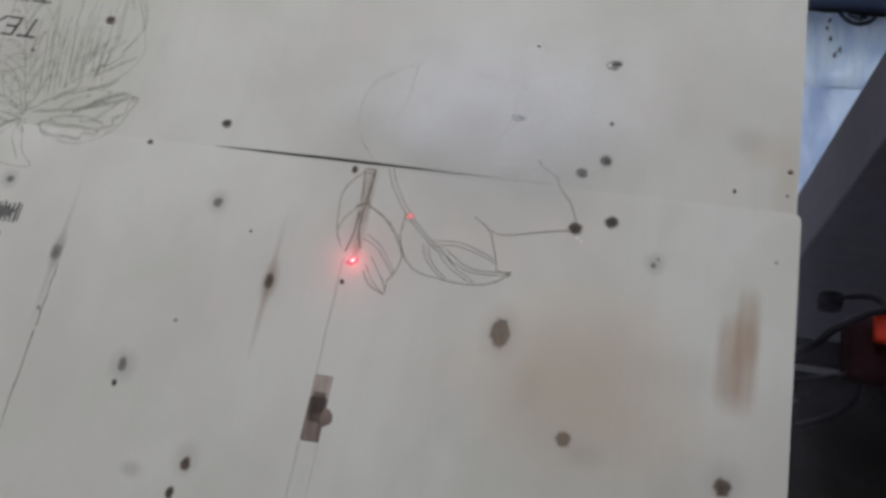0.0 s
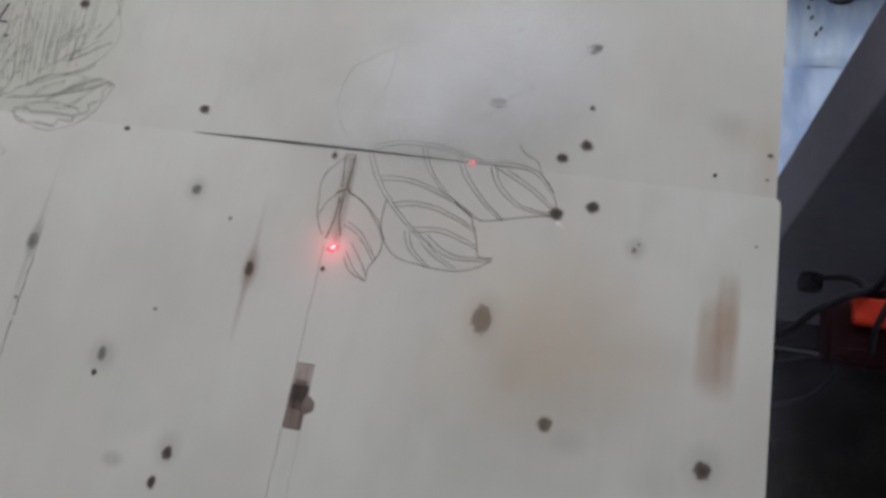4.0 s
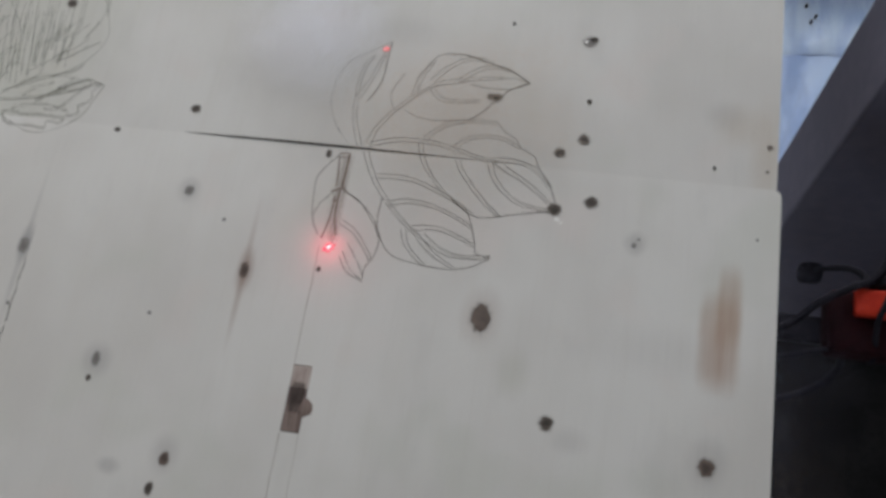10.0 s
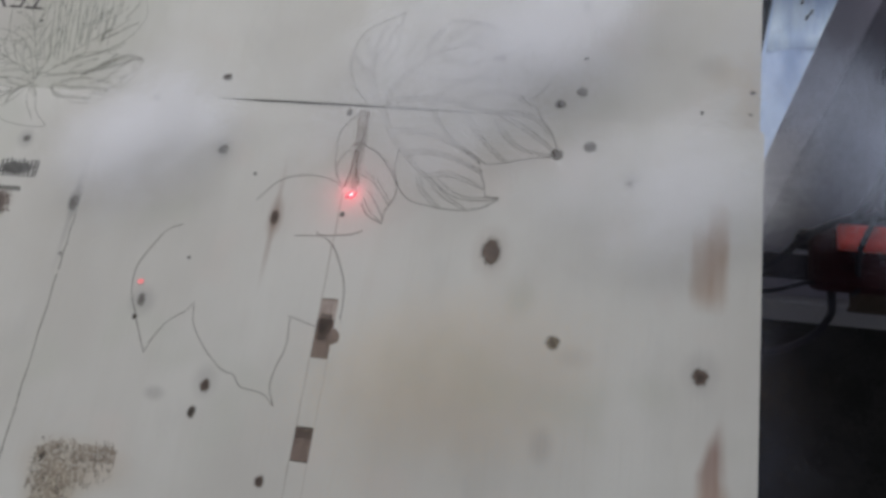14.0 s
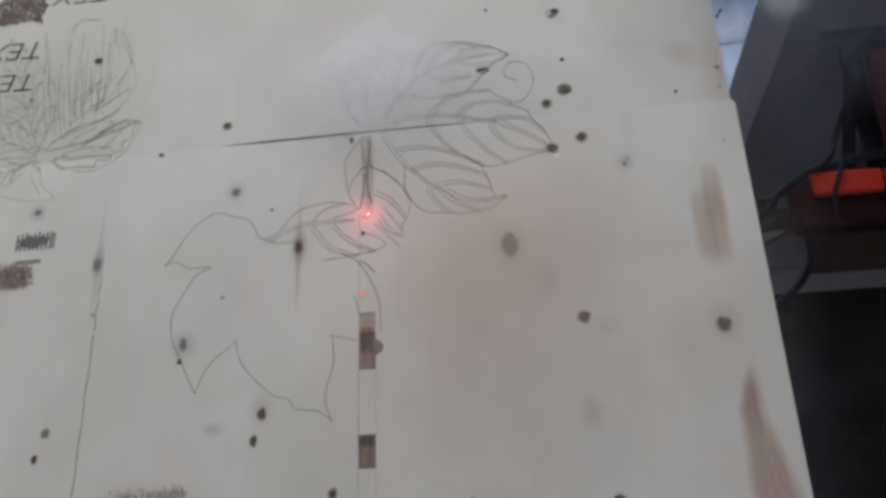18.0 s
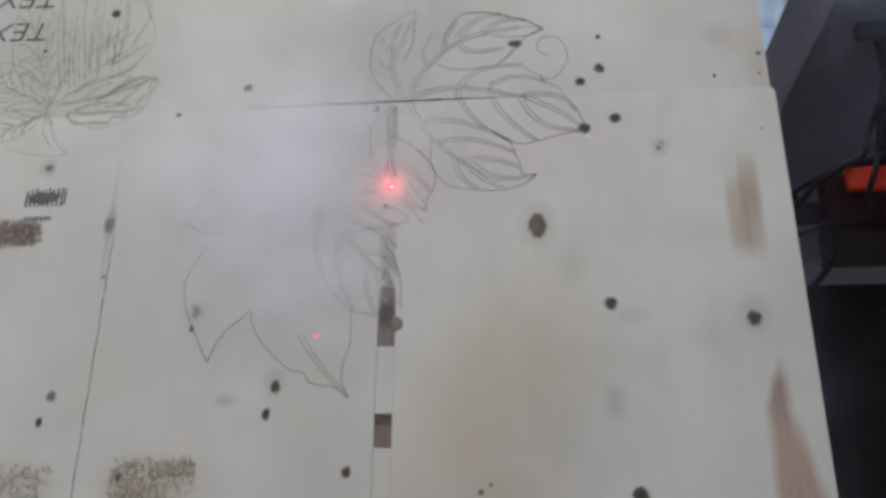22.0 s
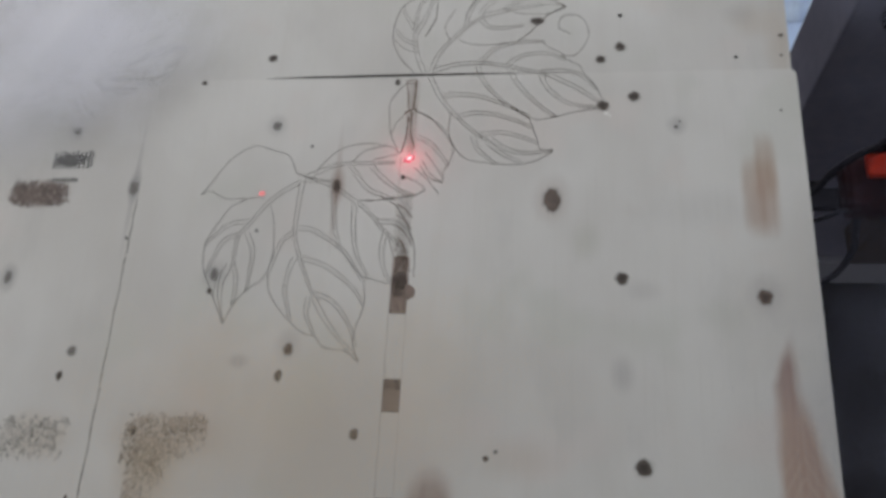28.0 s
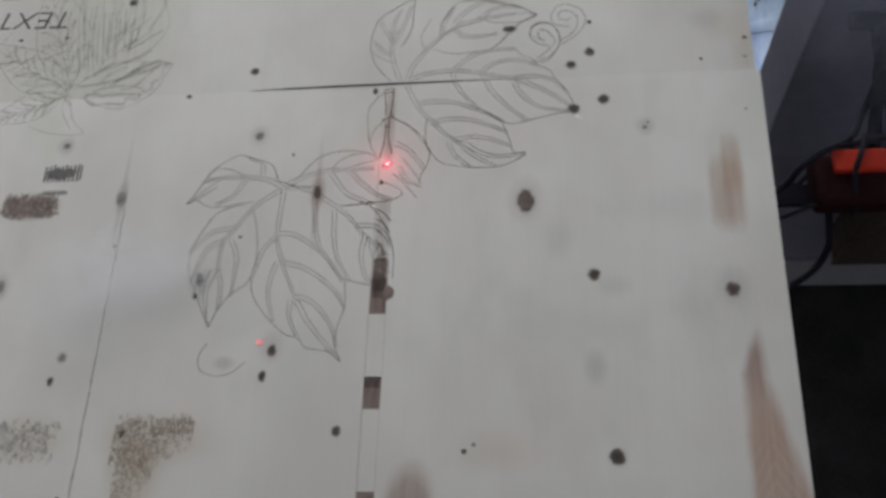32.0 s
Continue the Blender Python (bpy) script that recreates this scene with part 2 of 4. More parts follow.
wood_left = pale_wood("pale_veneer_left", (
    (-0.204, -0.022, 0.0045, 0.011, 0.6, GREY, 0.85), (-0.2045, -0.026, 0.0018, 0.040, 0.8, GREY, 0.5),
    (-0.260, 0.025, 0.006, 0.007, 0.6, GREY, 0.6), (-0.287, -0.094, 0.006, 0.009, 0.6, GREY, 0.7),
    (-0.240, -0.206, 0.024, 0.015, 0.5, TAN, 0.3), (-0.279, -0.028, 0.022, 0.010, 0.35, BROWN, 0.6)))
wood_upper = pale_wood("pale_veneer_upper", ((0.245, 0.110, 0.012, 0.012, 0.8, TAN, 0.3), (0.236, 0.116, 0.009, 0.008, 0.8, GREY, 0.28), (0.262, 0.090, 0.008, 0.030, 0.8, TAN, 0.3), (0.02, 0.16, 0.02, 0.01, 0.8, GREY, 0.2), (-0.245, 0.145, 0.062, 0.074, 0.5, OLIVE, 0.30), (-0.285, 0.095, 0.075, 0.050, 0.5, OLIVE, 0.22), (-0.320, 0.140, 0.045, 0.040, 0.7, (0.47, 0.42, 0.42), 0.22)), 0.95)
strip_wood = pale_wood("filler_strip_wood")


def filler(name, low, high):
    k = Mat(name, 0.7, 0.0, 0.3)
    g = k.noise(500, (1.0, 0.08, 1.0), 5.0)
    c = k.noise(90, (1.0, 0.5, 1.0), 3.0)
    k.colour(k.mix(k.ramp(k.math("ADD", k.math("MULTIPLY", g, 0.5), k.math("MULTIPLY", c, 0.5)), 0.38, 0.62), low, high)).bump(g, 0.4, 0.0006)
    return k.m


patch_dark = filler("dark_filler", (0.075, 0.055, 0.05), (0.15, 0.11, 0.10))
patch_brown = filler("brown_filler", (0.15, 0.11, 0.095), (0.26, 0.20, 0.175))
patch_pale = filler("pinkish_filler", (0.32, 0.255, 0.225), (0.46, 0.39, 0.355))
knot_dark = knot_wood("dark_knot", (0.05, 0.042, 0.036), (0.15, 0.125, 0.105))
knot_brown = knot_wood("brown_knot", (0.07, 0.053, 0.045), (0.185, 0.14, 0.115), 0.28)
knot_grey = knot_wood("grey_knot", (0.16, 0.15, 0.14), (0.28, 0.265, 0.25), 0.30)
hole_dark = speckled("nail_hole", (0.02, 0.018, 0.016), (0.05, 0.045, 0.04), 0.9, 300)
charred = char_line("charred_line", (0.085, 0.072, 0.058), (0.20, 0.178, 0.150))
charred_faint = char_line("lightly_scorched_line", (0.15, 0.135, 0.112), (0.28, 0.255, 0.22), 0.5)
charred_barely = char_line("barely_scorched_line", (0.40, 0.38, 0.345), (0.50, 0.48, 0.445), 0.8)
old_faint = char_line("faded_scorched_line", (0.34, 0.34, 0.295), (0.46, 0.46, 0.41), 0.75)
old_char = char_line("old_scorched_line", (0.28, 0.28, 0.24), (0.41, 0.41, 0.365), 0.75)
ink = speckled("burnt_lettering", (0.055, 0.048, 0.05), (0.13, 0.118, 0.122), 0.8, 200)
soot = speckled("black_soot", (0.075, 0.075, 0.072), (0.19, 0.185, 0.178), 0.9, 260)
rub_brown = speckled("brown_scorch", (0.13, 0.10, 0.088), (0.27, 0.22, 0.195), 0.85, 220)
scribble = char_line("tan_scorch", (0.33, 0.275, 0.225), (0.50, 0.44, 0.375), 0.8)
scribble_pale = char_line("faint_scorch", (0.43, 0.41, 0.375), (0.55, 0.53, 0.49), 0.9)
red_plastic = speckled("red_plastic", (0.56, 0.032, 0.015), (0.72, 0.055, 0.024), 0.5, 20, bump=0.05, spec=0.25)
maroon_plastic = speckled("dark_red_plastic", (0.016, 0.002, 0.004), (0.030, 0.004, 0.007), 0.7, 20, bump=0.05, spec=0.15)
black_rubber = speckled("black_rubber", (0.012, 0.011, 0.016), (0.026, 0.0245, 0.033), 0.8, 60, spec=0.12)
black_foam = speckled("black_foam", (0.0045, 0.0042, 0.0065), (0.010, 0.0095, 0.0135), 0.9, 60, spec=0.1)
black_mat = speckled("black_matting", (0.019, 0.0185, 0.0195), (0.034, 0.033, 0.0345), 0.95, 30, spec=0.2)
charcoal_paint = speckled("grey_wall_paint", (0.19, 0.18, 0.235), (0.235, 0.223, 0.285), 0.7, 8, bump=0.08, spec=0.25)
dark_brown = speckled("dark_brown_surface", (0.045, 0.032, 0.026), (0.075, 0.055, 0.046), 0.8, 14, spec=0.2)
skirting_grey = speckled("grey_painted_skirting", (0.25, 0.245, 0.28), (0.31, 0.305, 0.34), 0.8, 14, spec=0.2)
plaster = speckled("off_white_plaster", (0.70, 0.69, 0.67), (0.78, 0.775, 0.76), 0.9, 6)
steel = speckled("galvanised_steel", (0.35, 0.36, 0.37), (0.48, 0.49, 0.50), 0.45, 30, metal=0.8)
maroon_cloth = speckled("maroon_cloth", (0.075, 0.010, 0.024), (0.125, 0.020, 0.042), 0.9, 60)

film_k = Mat("pale_blue_plastic_film", 0.28, 0.0, 0.5)
creases = film_k.noise(9, (1.6, 0.7, 1.0), 4.0)
film_k.colour(film_k.mix(film_k.ramp(creases, 0.38, 0.62), (0.33, 0.45, 0.70), (0.52, 0.66, 0.88))).bump(creases, 0.35, 0.004)
film_blue = film_k.m
bright_k = Mat("bright_plastic_film", 0.25, 0.0, 0.5)
folds = bright_k.noise(16, (2.2, 0.5, 1.0), 4.0)
bright_k.colour(bright_k.mix(bright_k.ramp(folds, 0.35, 0.65), (0.45, 0.59, 0.84), (0.66, 0.80, 0.97))).bump(folds, 0.4, 0.004)
film_bright = bright_k.m
dot_ink = speckled("black_print", (0.012, 0.013, 0.02), (0.025, 0.027, 0.035), 0.5, 60)


def glow(name, colour, strength):
    k = Mat(name)
    k.b.inputs["Base Color"].default_value = (0.0, 0.0, 0.0, 1.0)
    k.b.inputs["Emission Color"].default_value = (*colour, 1.0)
    k.b.inputs["Emission Strength"].default_value = strength
    return k.m


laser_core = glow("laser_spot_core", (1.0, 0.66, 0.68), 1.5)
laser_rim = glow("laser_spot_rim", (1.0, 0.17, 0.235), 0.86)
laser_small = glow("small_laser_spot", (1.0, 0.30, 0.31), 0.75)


def smoke_material(name, tone, thick, forward=0.20):
    """Thin smoke: lets some light through, scatters the rest back and on, soft and ragged towards its rim."""
    k = Mat(name)
    nodes, links = k.n, k.l
    k.n.remove(k.b)
    shift = k.math("MULTIPLY", k.random(), 7.0)
    broad = k.noise(15.0, (1.0, 1.0, 1.0), 2.0, 0.5, k.vec("ADD", k.xyz, shift))
    fine = k.noise(26.0, (1.0, 1.6, 1.0), 4.0, 0.6, k.vec("ADD", k.xyz, shift))
    where = nodes.new("ShaderNodeTexCoord").outputs["Generated"]
    off = k.vec("MULTIPLY", k.vec("SUBTRACT", where, (0.5, 0.5, 0.5)), (2.0, 2.0, 0.0))
    middle = k.vec("LENGTH", off)
    uneven = k.math("ADD", k.math("MULTIPLY", k.math("SUBTRACT", broad, 0.5), 1.0), k.math("MULTIPLY", k.math("SUBTRACT", fine, 0.5), 0.16))
    body = k.ramp(k.math("ADD", middle, uneven), -0.15, 0.95, 1.0, 0.0)
    alpha = k.math("MULTIPLY", k.math("MULTIPLY", body, thick), k.ramp(middle, 0.35, 0.98, 1.0, 0.0))
    # The smoke is made of specks far finer than the eye can tell apart.
    speck = nodes.new("ShaderNodeTexWhiteNoise")
    speck.noise_dimensions = "2D"
    links.new(k.vec("FLOOR", k.vec("MULTIPLY", k.xyz, (9000.0, 9000.0, 0.0))), speck.inputs["Vector"])
    alpha = k.math("LESS_THAN", speck.outputs["Value"], alpha)
    back, on, clear = nodes.new("ShaderNodeBsdfDiffuse"), nodes.new("ShaderNodeBsdfTranslucent"), nodes.new("ShaderNodeBsdfTransparent")
    k.put(tone, back.inputs["Color"]), k.put(tone, on.inputs["Color"])
    both, mixed = nodes.new("ShaderNodeMixShader"), nodes.new("ShaderNodeMixShader")
    k.put(forward, both.inputs[0]), links.new(back.outputs[0], both.inputs[1]), links.new(on.outputs[0], both.inputs[2])
    k.put(alpha, mixed.inputs[0]), links.new(clear.outputs[0], mixed.inputs[1]), links.new(both.outputs[0], mixed.inputs[2])
    links.new(mixed.outputs[0], nodes["Material Output"].inputs["Surface"])
    return k.m


smoke_white = smoke_material("white_smoke", (0.90, 0.90, 0.945), 0.93)
smoke_thin = smoke_material("thin_smoke", (0.90, 0.90, 0.94), 0.70)
# Tan veils: thin smoke together with the brownish shade it casts on the wood.
tan_veil = smoke_material("tan_veil_smoke", (0.70, 0.565, 0.44), 0.44)
tan_veil_thin = smoke_material("thin_tan_veil", (0.74, 0.61, 0.455), 0.32)
smoke_brown = smoke_material("thin_brown_smoke", (0.60, 0.49, 0.39), 0.30)
smoke_pink = smoke_material("thin_pinkish_smoke", (0.78, 0.60, 0.47), 0.26)
# A dim bluish veil that raises the tone of dark things behind it.
haze_veil = smoke_material("bluish_veil", (0.22, 0.23, 0.30), 0.42)
smoke_wisp = smoke_material("wispy_smoke", (0.62, 0.68, 0.84), 0.56)

# ---- builders ----


def part(name, bm, material, parent=None, label=""):
    mesh = bpy.data.meshes.new(name)
    bm.to_mesh(mesh)
    bm.free()
    mesh.materials.append(material)
    ob = new(name, mesh)
    ob.parent = parent
    if label:
        ob["label"] = label
    return ob


def smooth(ob):
    for p in ob.data.polygons:
        p.use_smooth = True
    return ob


def box(x0, y0, z0, x1, y1, z1, bevel=0.0, cuts=2):
    bm = bmesh.new()
    bmesh.ops.create_cube(bm, size=1.0)
    for v in bm.verts:
        v.co = Vector((x0 if v.co.x < 0 else x1, y0 if v.co.y < 0 else y1, z0 if v.co.z < 0 else z1))
    if bevel:
        bmesh.ops.bevel(bm, geom=bm.edges[:], offset=bevel, segments=cuts, affect="EDGES", profile=0.6)
    return bm


def prism(outline, z0, z1, bevel=0.0):
    """A plate with that outline (x, y in metres, counter-clockwise)."""
    bm = bmesh.new()
    face = bm.faces.new([bm.verts.new((x, y, z0)) for x, y in outline])
    top = bmesh.ops.extrude_face_region(bm, geom=[face])
    bmesh.ops.translate(bm, vec=(0, 0, z1 - z0), verts=[v for v in top["geom"] if isinstance(v, bmesh.types.BMVert)])
    bmesh.ops.recalc_face_normals(bm, faces=bm.faces[:])
    if bevel:
        bmesh.ops.bevel(bm, geom=bm.edges[:], offset=bevel, segments=2, affect="EDGES")
    return bm


def thin_stain(x0, y0, x1, y1, z):
    """The bare upper face of a stain that has soaked into the wood."""
    bm = bmesh.new()
    bm.faces.new([bm.verts.new((x, y, z)) for x, y in ((x0, y0), (x1, y0), (x1, y1), (x0, y1))])
    return bm


def curve_through(points, steps=6):
    """A smooth line through a few control points."""
    p = [Vector(q) for q in points]
    p = [2 * p[0] - p[1], *p, 2 * p[-1] - p[-2]]
    out = []
    for a, b, c, d in zip(p, p[1:], p[2:], p[3:]):
        for s in range(steps):
            u = s / steps
            out.append(0.5 * (2 * b + (c - a) * u + (2 * a - 5 * b + 4 * c - d) * u * u + (3 * b - a - 3 * c + d) * u ** 3))
    return out + [p[-2]]


def add_ribbon(bm, line, width, z0, z1, shake=0.0002):
    """A thin raised char line: a flat-topped ridge along the line, uneven in width."""
    rows = []
    for n, q in enumerate(line):
        ahead = line[min(n + 1, len(line) - 1)] - line[max(n - 1, 0)]
        side = Vector((-ahead.y, ahead.x)).normalized() if ahead.length else Vector((1, 0))
        w = width * random.uniform(0.75, 1.25) / 2
        c = q.to_2d() + side * random.uniform(-shake, shake)
        rows.append([bm.verts.new((*(c + side * s * w), z)) for s, z in ((-1.25, z0), (-1, z1), (1, z1), (1.25, z0))])
    for a, b in zip(rows, rows[1:]):
        for n in range(3):
            bm.faces.new((a[n], a[n + 1], b[n + 1], b[n]))
    bm.faces.new(rows[0][::-1]), bm.faces.new(rows[-1])
    return bm


def in_mm(numbers):
    return [Vector((x / 1000, y / 1000)) for x, y in zip(numbers[::2], numbers[1::2])]


def tube(points, radius, sides=10, steps=8):
    """A cable through a few points."""
    line = curve_through(points, steps)
    bm, rings = bmesh.new(), []
    for n, q in enumerate(line):
        ahead = (line[min(n + 1, len(line) - 1)] - line[max(n - 1, 0)]).normalized()
        u = ahead.orthogonal().normalized() if not rings else (last - ahead * last.dot(ahead)).normalized()
        last, v = u, ahead.cross(u)
        rings.append([bm.verts.new(q + radius * (math.cos(a) * u + math.sin(a) * v)) for a in (2 * math.pi * s / sides for s in range(sides))])
    for a, b in zip(rings, rings[1:]):
        for s in range(sides):
            bm.faces.new((a[s], a[(s + 1) % sides], b[(s + 1) % sides], b[s]))
    bm.faces.new(rings[0][::-1]), bm.faces.new(rings[-1])
    return bm


def blob(x, y, rx, ry, z0, z1, turn=0.0, ragged=0.18, sides=18, pointed=2.0):
    """A flat uneven disc with a sunken rim, such as a knot; pointed: 2 round, 1 a diamond."""
    bm = bmesh.new()
    c, s = math.cos(radians(turn)), math.sin(radians(turn))
    rings = []
    radii = [(1 + random.uniform(-ragged, ragged)) * (abs(math.cos(2 * math.pi * n / sides)) ** pointed + abs(math.sin(2 * math.pi * n / sides)) ** pointed) ** (-1 / pointed) for n in range(sides)]
    for k, z in ((1.0, z0), (0.92, z1), (0.5, z1 + 0.00004)):
        ring = []
        for n in range(sides):
            a = 2 * math.pi * n / sides
            u, v = rx * k * radii[n] * math.cos(a), ry * k * radii[n] * math.sin(a)
            ring.append(bm.verts.new((x + c * u - s * v, y + s * u + c * v, z)))
        rings.append(ring)
    for a, b in zip(rings, rings[1:]):
        for n in range(sides):
            bm.faces.new((a[n], a[(n + 1) % sides], b[(n + 1) % sides], b[n]))
    bm.faces.new(rings[-1])
    return bm


def empty(name, label, category, group="", kind="", at=(0, 0, 0)):
    ob = tagged(new(name), label, category, group, kind)
    ob.location = at
    return ob

# ---- the room ----
FLOOR = -0.76
floor = tagged(part("floor", box(-2.0, -2.0, FLOOR - 0.1, 2.2, 1.5, FLOOR), black_mat), "black matt floor covering below the work table", "floor", kind="structure")
ceiling = tagged(part("ceiling", box(-2.0, -2.0, 1.75, 2.2, 1.5, 1.85), plaster), "off-white plastered ceiling", "ceiling", kind="structure")


def wall_with_opening(name, along, at, thick, a0, a1, hole):
    """A wall along x or y with one opening (a0, z0, a1, z1); its pieces are butted."""
    h0, hz0, h1, hz1 = hole
    bm = bmesh.new()
    for u0, z0, u1, z1 in ((a0, FLOOR, h0, 1.75), (h1, FLOOR, a1, 1.75), (h0, FLOOR, h1, hz0), (h0, hz1, h1, 1.75)):
        if z1 - z0 < 0.005:
            continue
        piece = box(u0, at, z0, u1, at + thick, z1) if along == "x" else box(at, u0, z0, at + thick, u1, z1)
        mesh = bpy.data.meshes.new("piece")
        piece.to_mesh(mesh), piece.free(), bm.from_mesh(mesh)
        bpy.data.meshes.remove(mesh)
    return tagged(part(name, bm, plaster), "off-white plastered wall with a window opening", "wall", kind="structure")


wall_with_opening("wall_north", "x", 1.5, 0.12, -2.12, 2.32, (-0.70, -0.66, 0.70, 1.35))
# The west and south openings are unseen, made to go with the fill lamps.
wall_with_opening("wall_west", "y", -2.12, 0.12, -2.0, 1.5, (-0.7, 0.1, 1.1, 1.4))
wall_with_opening("wall_south", "x", -2.12, 0.12, -2.12, 2.32, (-0.5, 0.4, 1.1, 1.5))
tagged(part("wall_east", box(2.2, -2.0, FLOOR, 2.32, 1.5, 1.75), plaster), "plain off-white plastered wall", "wall", kind="structure")

# ---- the work table and its boards ----
TOP = 0.0
table = empty("work_table", "steel trestle frame carrying pale plywood boards", "table")
for x in (-0.66, 0.22):
    for y in (-0.58, 0.52):
        part("leg", box(x - 0.02, y - 0.02, FLOOR, x + 0.02, y + 0.02, -0.062, 0.002), steel, table)
for y in (-0.58, 0.52):
    part("rail", box(-0.68, y - 0.02, -0.062, 0.24, y + 0.02, -0.018, 0.002), steel, table)
for x in (-0.60, -0.20, 0.20):
    part("crossbar", box(x - 0.015, -0.56, -0.058, x + 0.015, 0.50, -0.0182, 0.002), steel, table)

panel = empty("plywood_panel", "pale bare plywood panel with knots, stains and scorched drawings", "wooden board")
gap = 0.0002
plank_left = part("plank", box(-0.72, -0.62, -0.018, -0.2005 - gap, 0.0685, TOP, 0.0001, 1), wood_left, panel, "pale veneer plank with a dark resin streak")
plank_middle = part("plank", box(-0.2005 + gap, -0.62, -0.018, -0.0062 - 0.00015, 0.0685, TOP, 0.0001, 1), wood_middle, panel, "pale veneer plank with small grey knots")
plank_right = part("plank", prism(((0.00538, -0.62), (0.272, -0.62), (0.272, 0.0630), (0.2715, 0.0658), (0.2700, 0.0677), (0.2675, 0.0685), (0.00538, 0.0685)), -0.018, TOP), wood_right, panel, "pale veneer plank with orange heartwood stains")
upper = empty("upper_panel", "pale bare plywood panel butted against the other", "wooden board")
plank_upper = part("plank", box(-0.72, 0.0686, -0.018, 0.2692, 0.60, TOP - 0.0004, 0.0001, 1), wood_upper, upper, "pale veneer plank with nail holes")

# The filler strip between the middle and the right plank, piece by piece.
for y0, y1, mat in ((-0.0766, 0.0685, strip_wood), (-0.0902, -0.077, patch_pale), (-0.1003, -0.0904, patch_dark), (-0.1165, -0.1005, patch_brown),
                    (-0.1612, -0.117, strip_wood), (-0.1685, -0.1616, patch_dark), (-0.1825, -0.1687, patch_brown), (-0.236, -0.183, strip_wood), (-0.262, -0.2364, patch_brown), (-0.62, -0.2624, strip_wood)):
    part("filler_piece", box(-0.0063, y0, -0.018, 0.00535, y1, TOP - 0.0001, 0.00005, 1), mat, panel)
part("filler_piece", thin_stain(-0.0060, 0.001, 0.0055, 0.0672, TOP + 0.00002), soft_streak("brown_streak", (0.31, 0.215, 0.175), (0.45, 0.36, 0.31), 0.34, 0.85), panel, "brown streak in the filler strip")
part("filler_piece", thin_stain(-0.0058, -0.106, 0.0050, -0.086, TOP + 0.00003), soft_streak("dark_streak", (0.05, 0.036, 0.032), (0.10, 0.075, 0.065), 0.75, 0.6), panel, "dark heart of the filled knot")
part("filler_piece", blob(0.0062, -0.1015, 0.0042, 0.0058, -0.001, TOP + 0.00012), patch_brown, panel, "round brown plug beside the filler strip")
part("filler_piece", box(-0.2007, -0.056, -0.018, -0.2003, 0.0685, TOP - 0.00012), wood_left, panel)
seam_grey = speckled("dusty_seam", (0.34, 0.31, 0.275), (0.47, 0.44, 0.40), 0.9, 200)
seam_dark = char_line("dark_resin_seam", (0.23, 0.22, 0.195), (0.36, 0.345, 0.31), 0.75)
for y0, y1, wide in ((-0.075, -0.032, 0.0008), (-0.17, -0.078, 0.0005), (-0.27, -0.172, 0.0005), (-0.61, -0.272, 0.0005)):
    seam = add_ribbon(bmesh.new(), [Vector((-0.2006 - 0.0005 * math.sin(5 * k + 90 * y0), y0 + (y1 - y0) * k / 12)) for k in range(13)], wide, -0.001, TOP + 0.00009, 0.0001)
    part("seam", seam, seam_dark, panel, "dark seam between planks")
for x, spans in ((-0.0064, ((-0.61, -0.262), (-0.236, -0.183), (-0.161, -0.118), (-0.077, 0.0))), (0.0054, ((-0.61, -0.262), (-0.236, -0.183), (-0.161, -0.118)))):
    for y0, y1 in spans:
        seam = add_ribbon(bmesh.new(), [Vector((x + 0.0002 * math.sin(k), y0 + (y1 - y0) * k / 12)) for k in range(13)], 0.00022 if x > 0 else 0.0004, -0.001, TOP + 0.00008, 0.00005)
        part("seam", seam, seam_grey, panel, "thin dusty seam between planks")
# The open split at the butt joint: a dark wedge widest at its middle.
split = bmesh.new()
rows = []
for n in range(25):
    u = n / 24
    x = -0.116 + 0.232 * u
    w = 0.0011 * math.sin(math.pi * min(u * 1.12, 1.0)) ** 0.8 * (1.15 - 0.85 * u) * random.uniform(0.82, 1.12) + 0.00008
    rows.append([split.verts.new((x, 0.0688 + s * w + 0.0006 * math.sin(3 * u), TOP + 0.00022)) for s in (-1, 1)])
for a, b in zip(rows, rows[1:]):
    split.faces.new((a[0], b[0], b[1], a[1]))
part("split", split, hole_dark, upper, "dark open split along the butt joint")


def knot(parent, x, y, rx, ry, mat, turn=0.0, pointed=2.0):
    """A knot or plug in the veneer; millimetres."""
    spread = 1.0 if mat is hole_dark else 1.75
    return part("knot", blob(x / 1000, y / 1000, rx * spread / 1000, ry * spread / 1000, TOP - 0.0008, TOP + 0.0001, turn, 0.14, 18, pointed), mat, parent)


part("knot", blob(0.102, -0.0337, 0.0063, 0.0098, TOP - 0.0008, TOP + 0.0002, 4, 0.05, 20, 1.25), speckled("dark_diamond_knot", (0.085, 0.066, 0.056), (0.17, 0.13, 0.108), 0.7, 300), plank_right, "dark diamond-shaped knot")
knot(plank_right, 102, -33.5, 5.0, 7.6, knot_brown)
for x, y, rx, ry, mat, turn in ((147.5, -90, 3.7, 3.7, knot_dark, 0), (237.6, -102.5, 3.8, 4.4, knot_brown, 0), (159.5, 47.8, 3.8, 3.3, knot_dark, 20),
                                (137, 40.5, 3.6, 3.6, knot_dark, 0), (158, -212, 4.4, 4.2, knot_dark, 30), (62, -210, 1.6, 1.4, knot_brown, 0), (259, 35, 0.8, 0.8, knot_grey, 0), (187.5, 23, 1.3, 1.5, knot_grey, 0), (190, 27, 0.8, 0.8, knot_grey, 0), (68, -206, 1.2, 1.2, knot_grey, 0)):
    knot(plank_right, x, y, rx, ry, mat, turn)
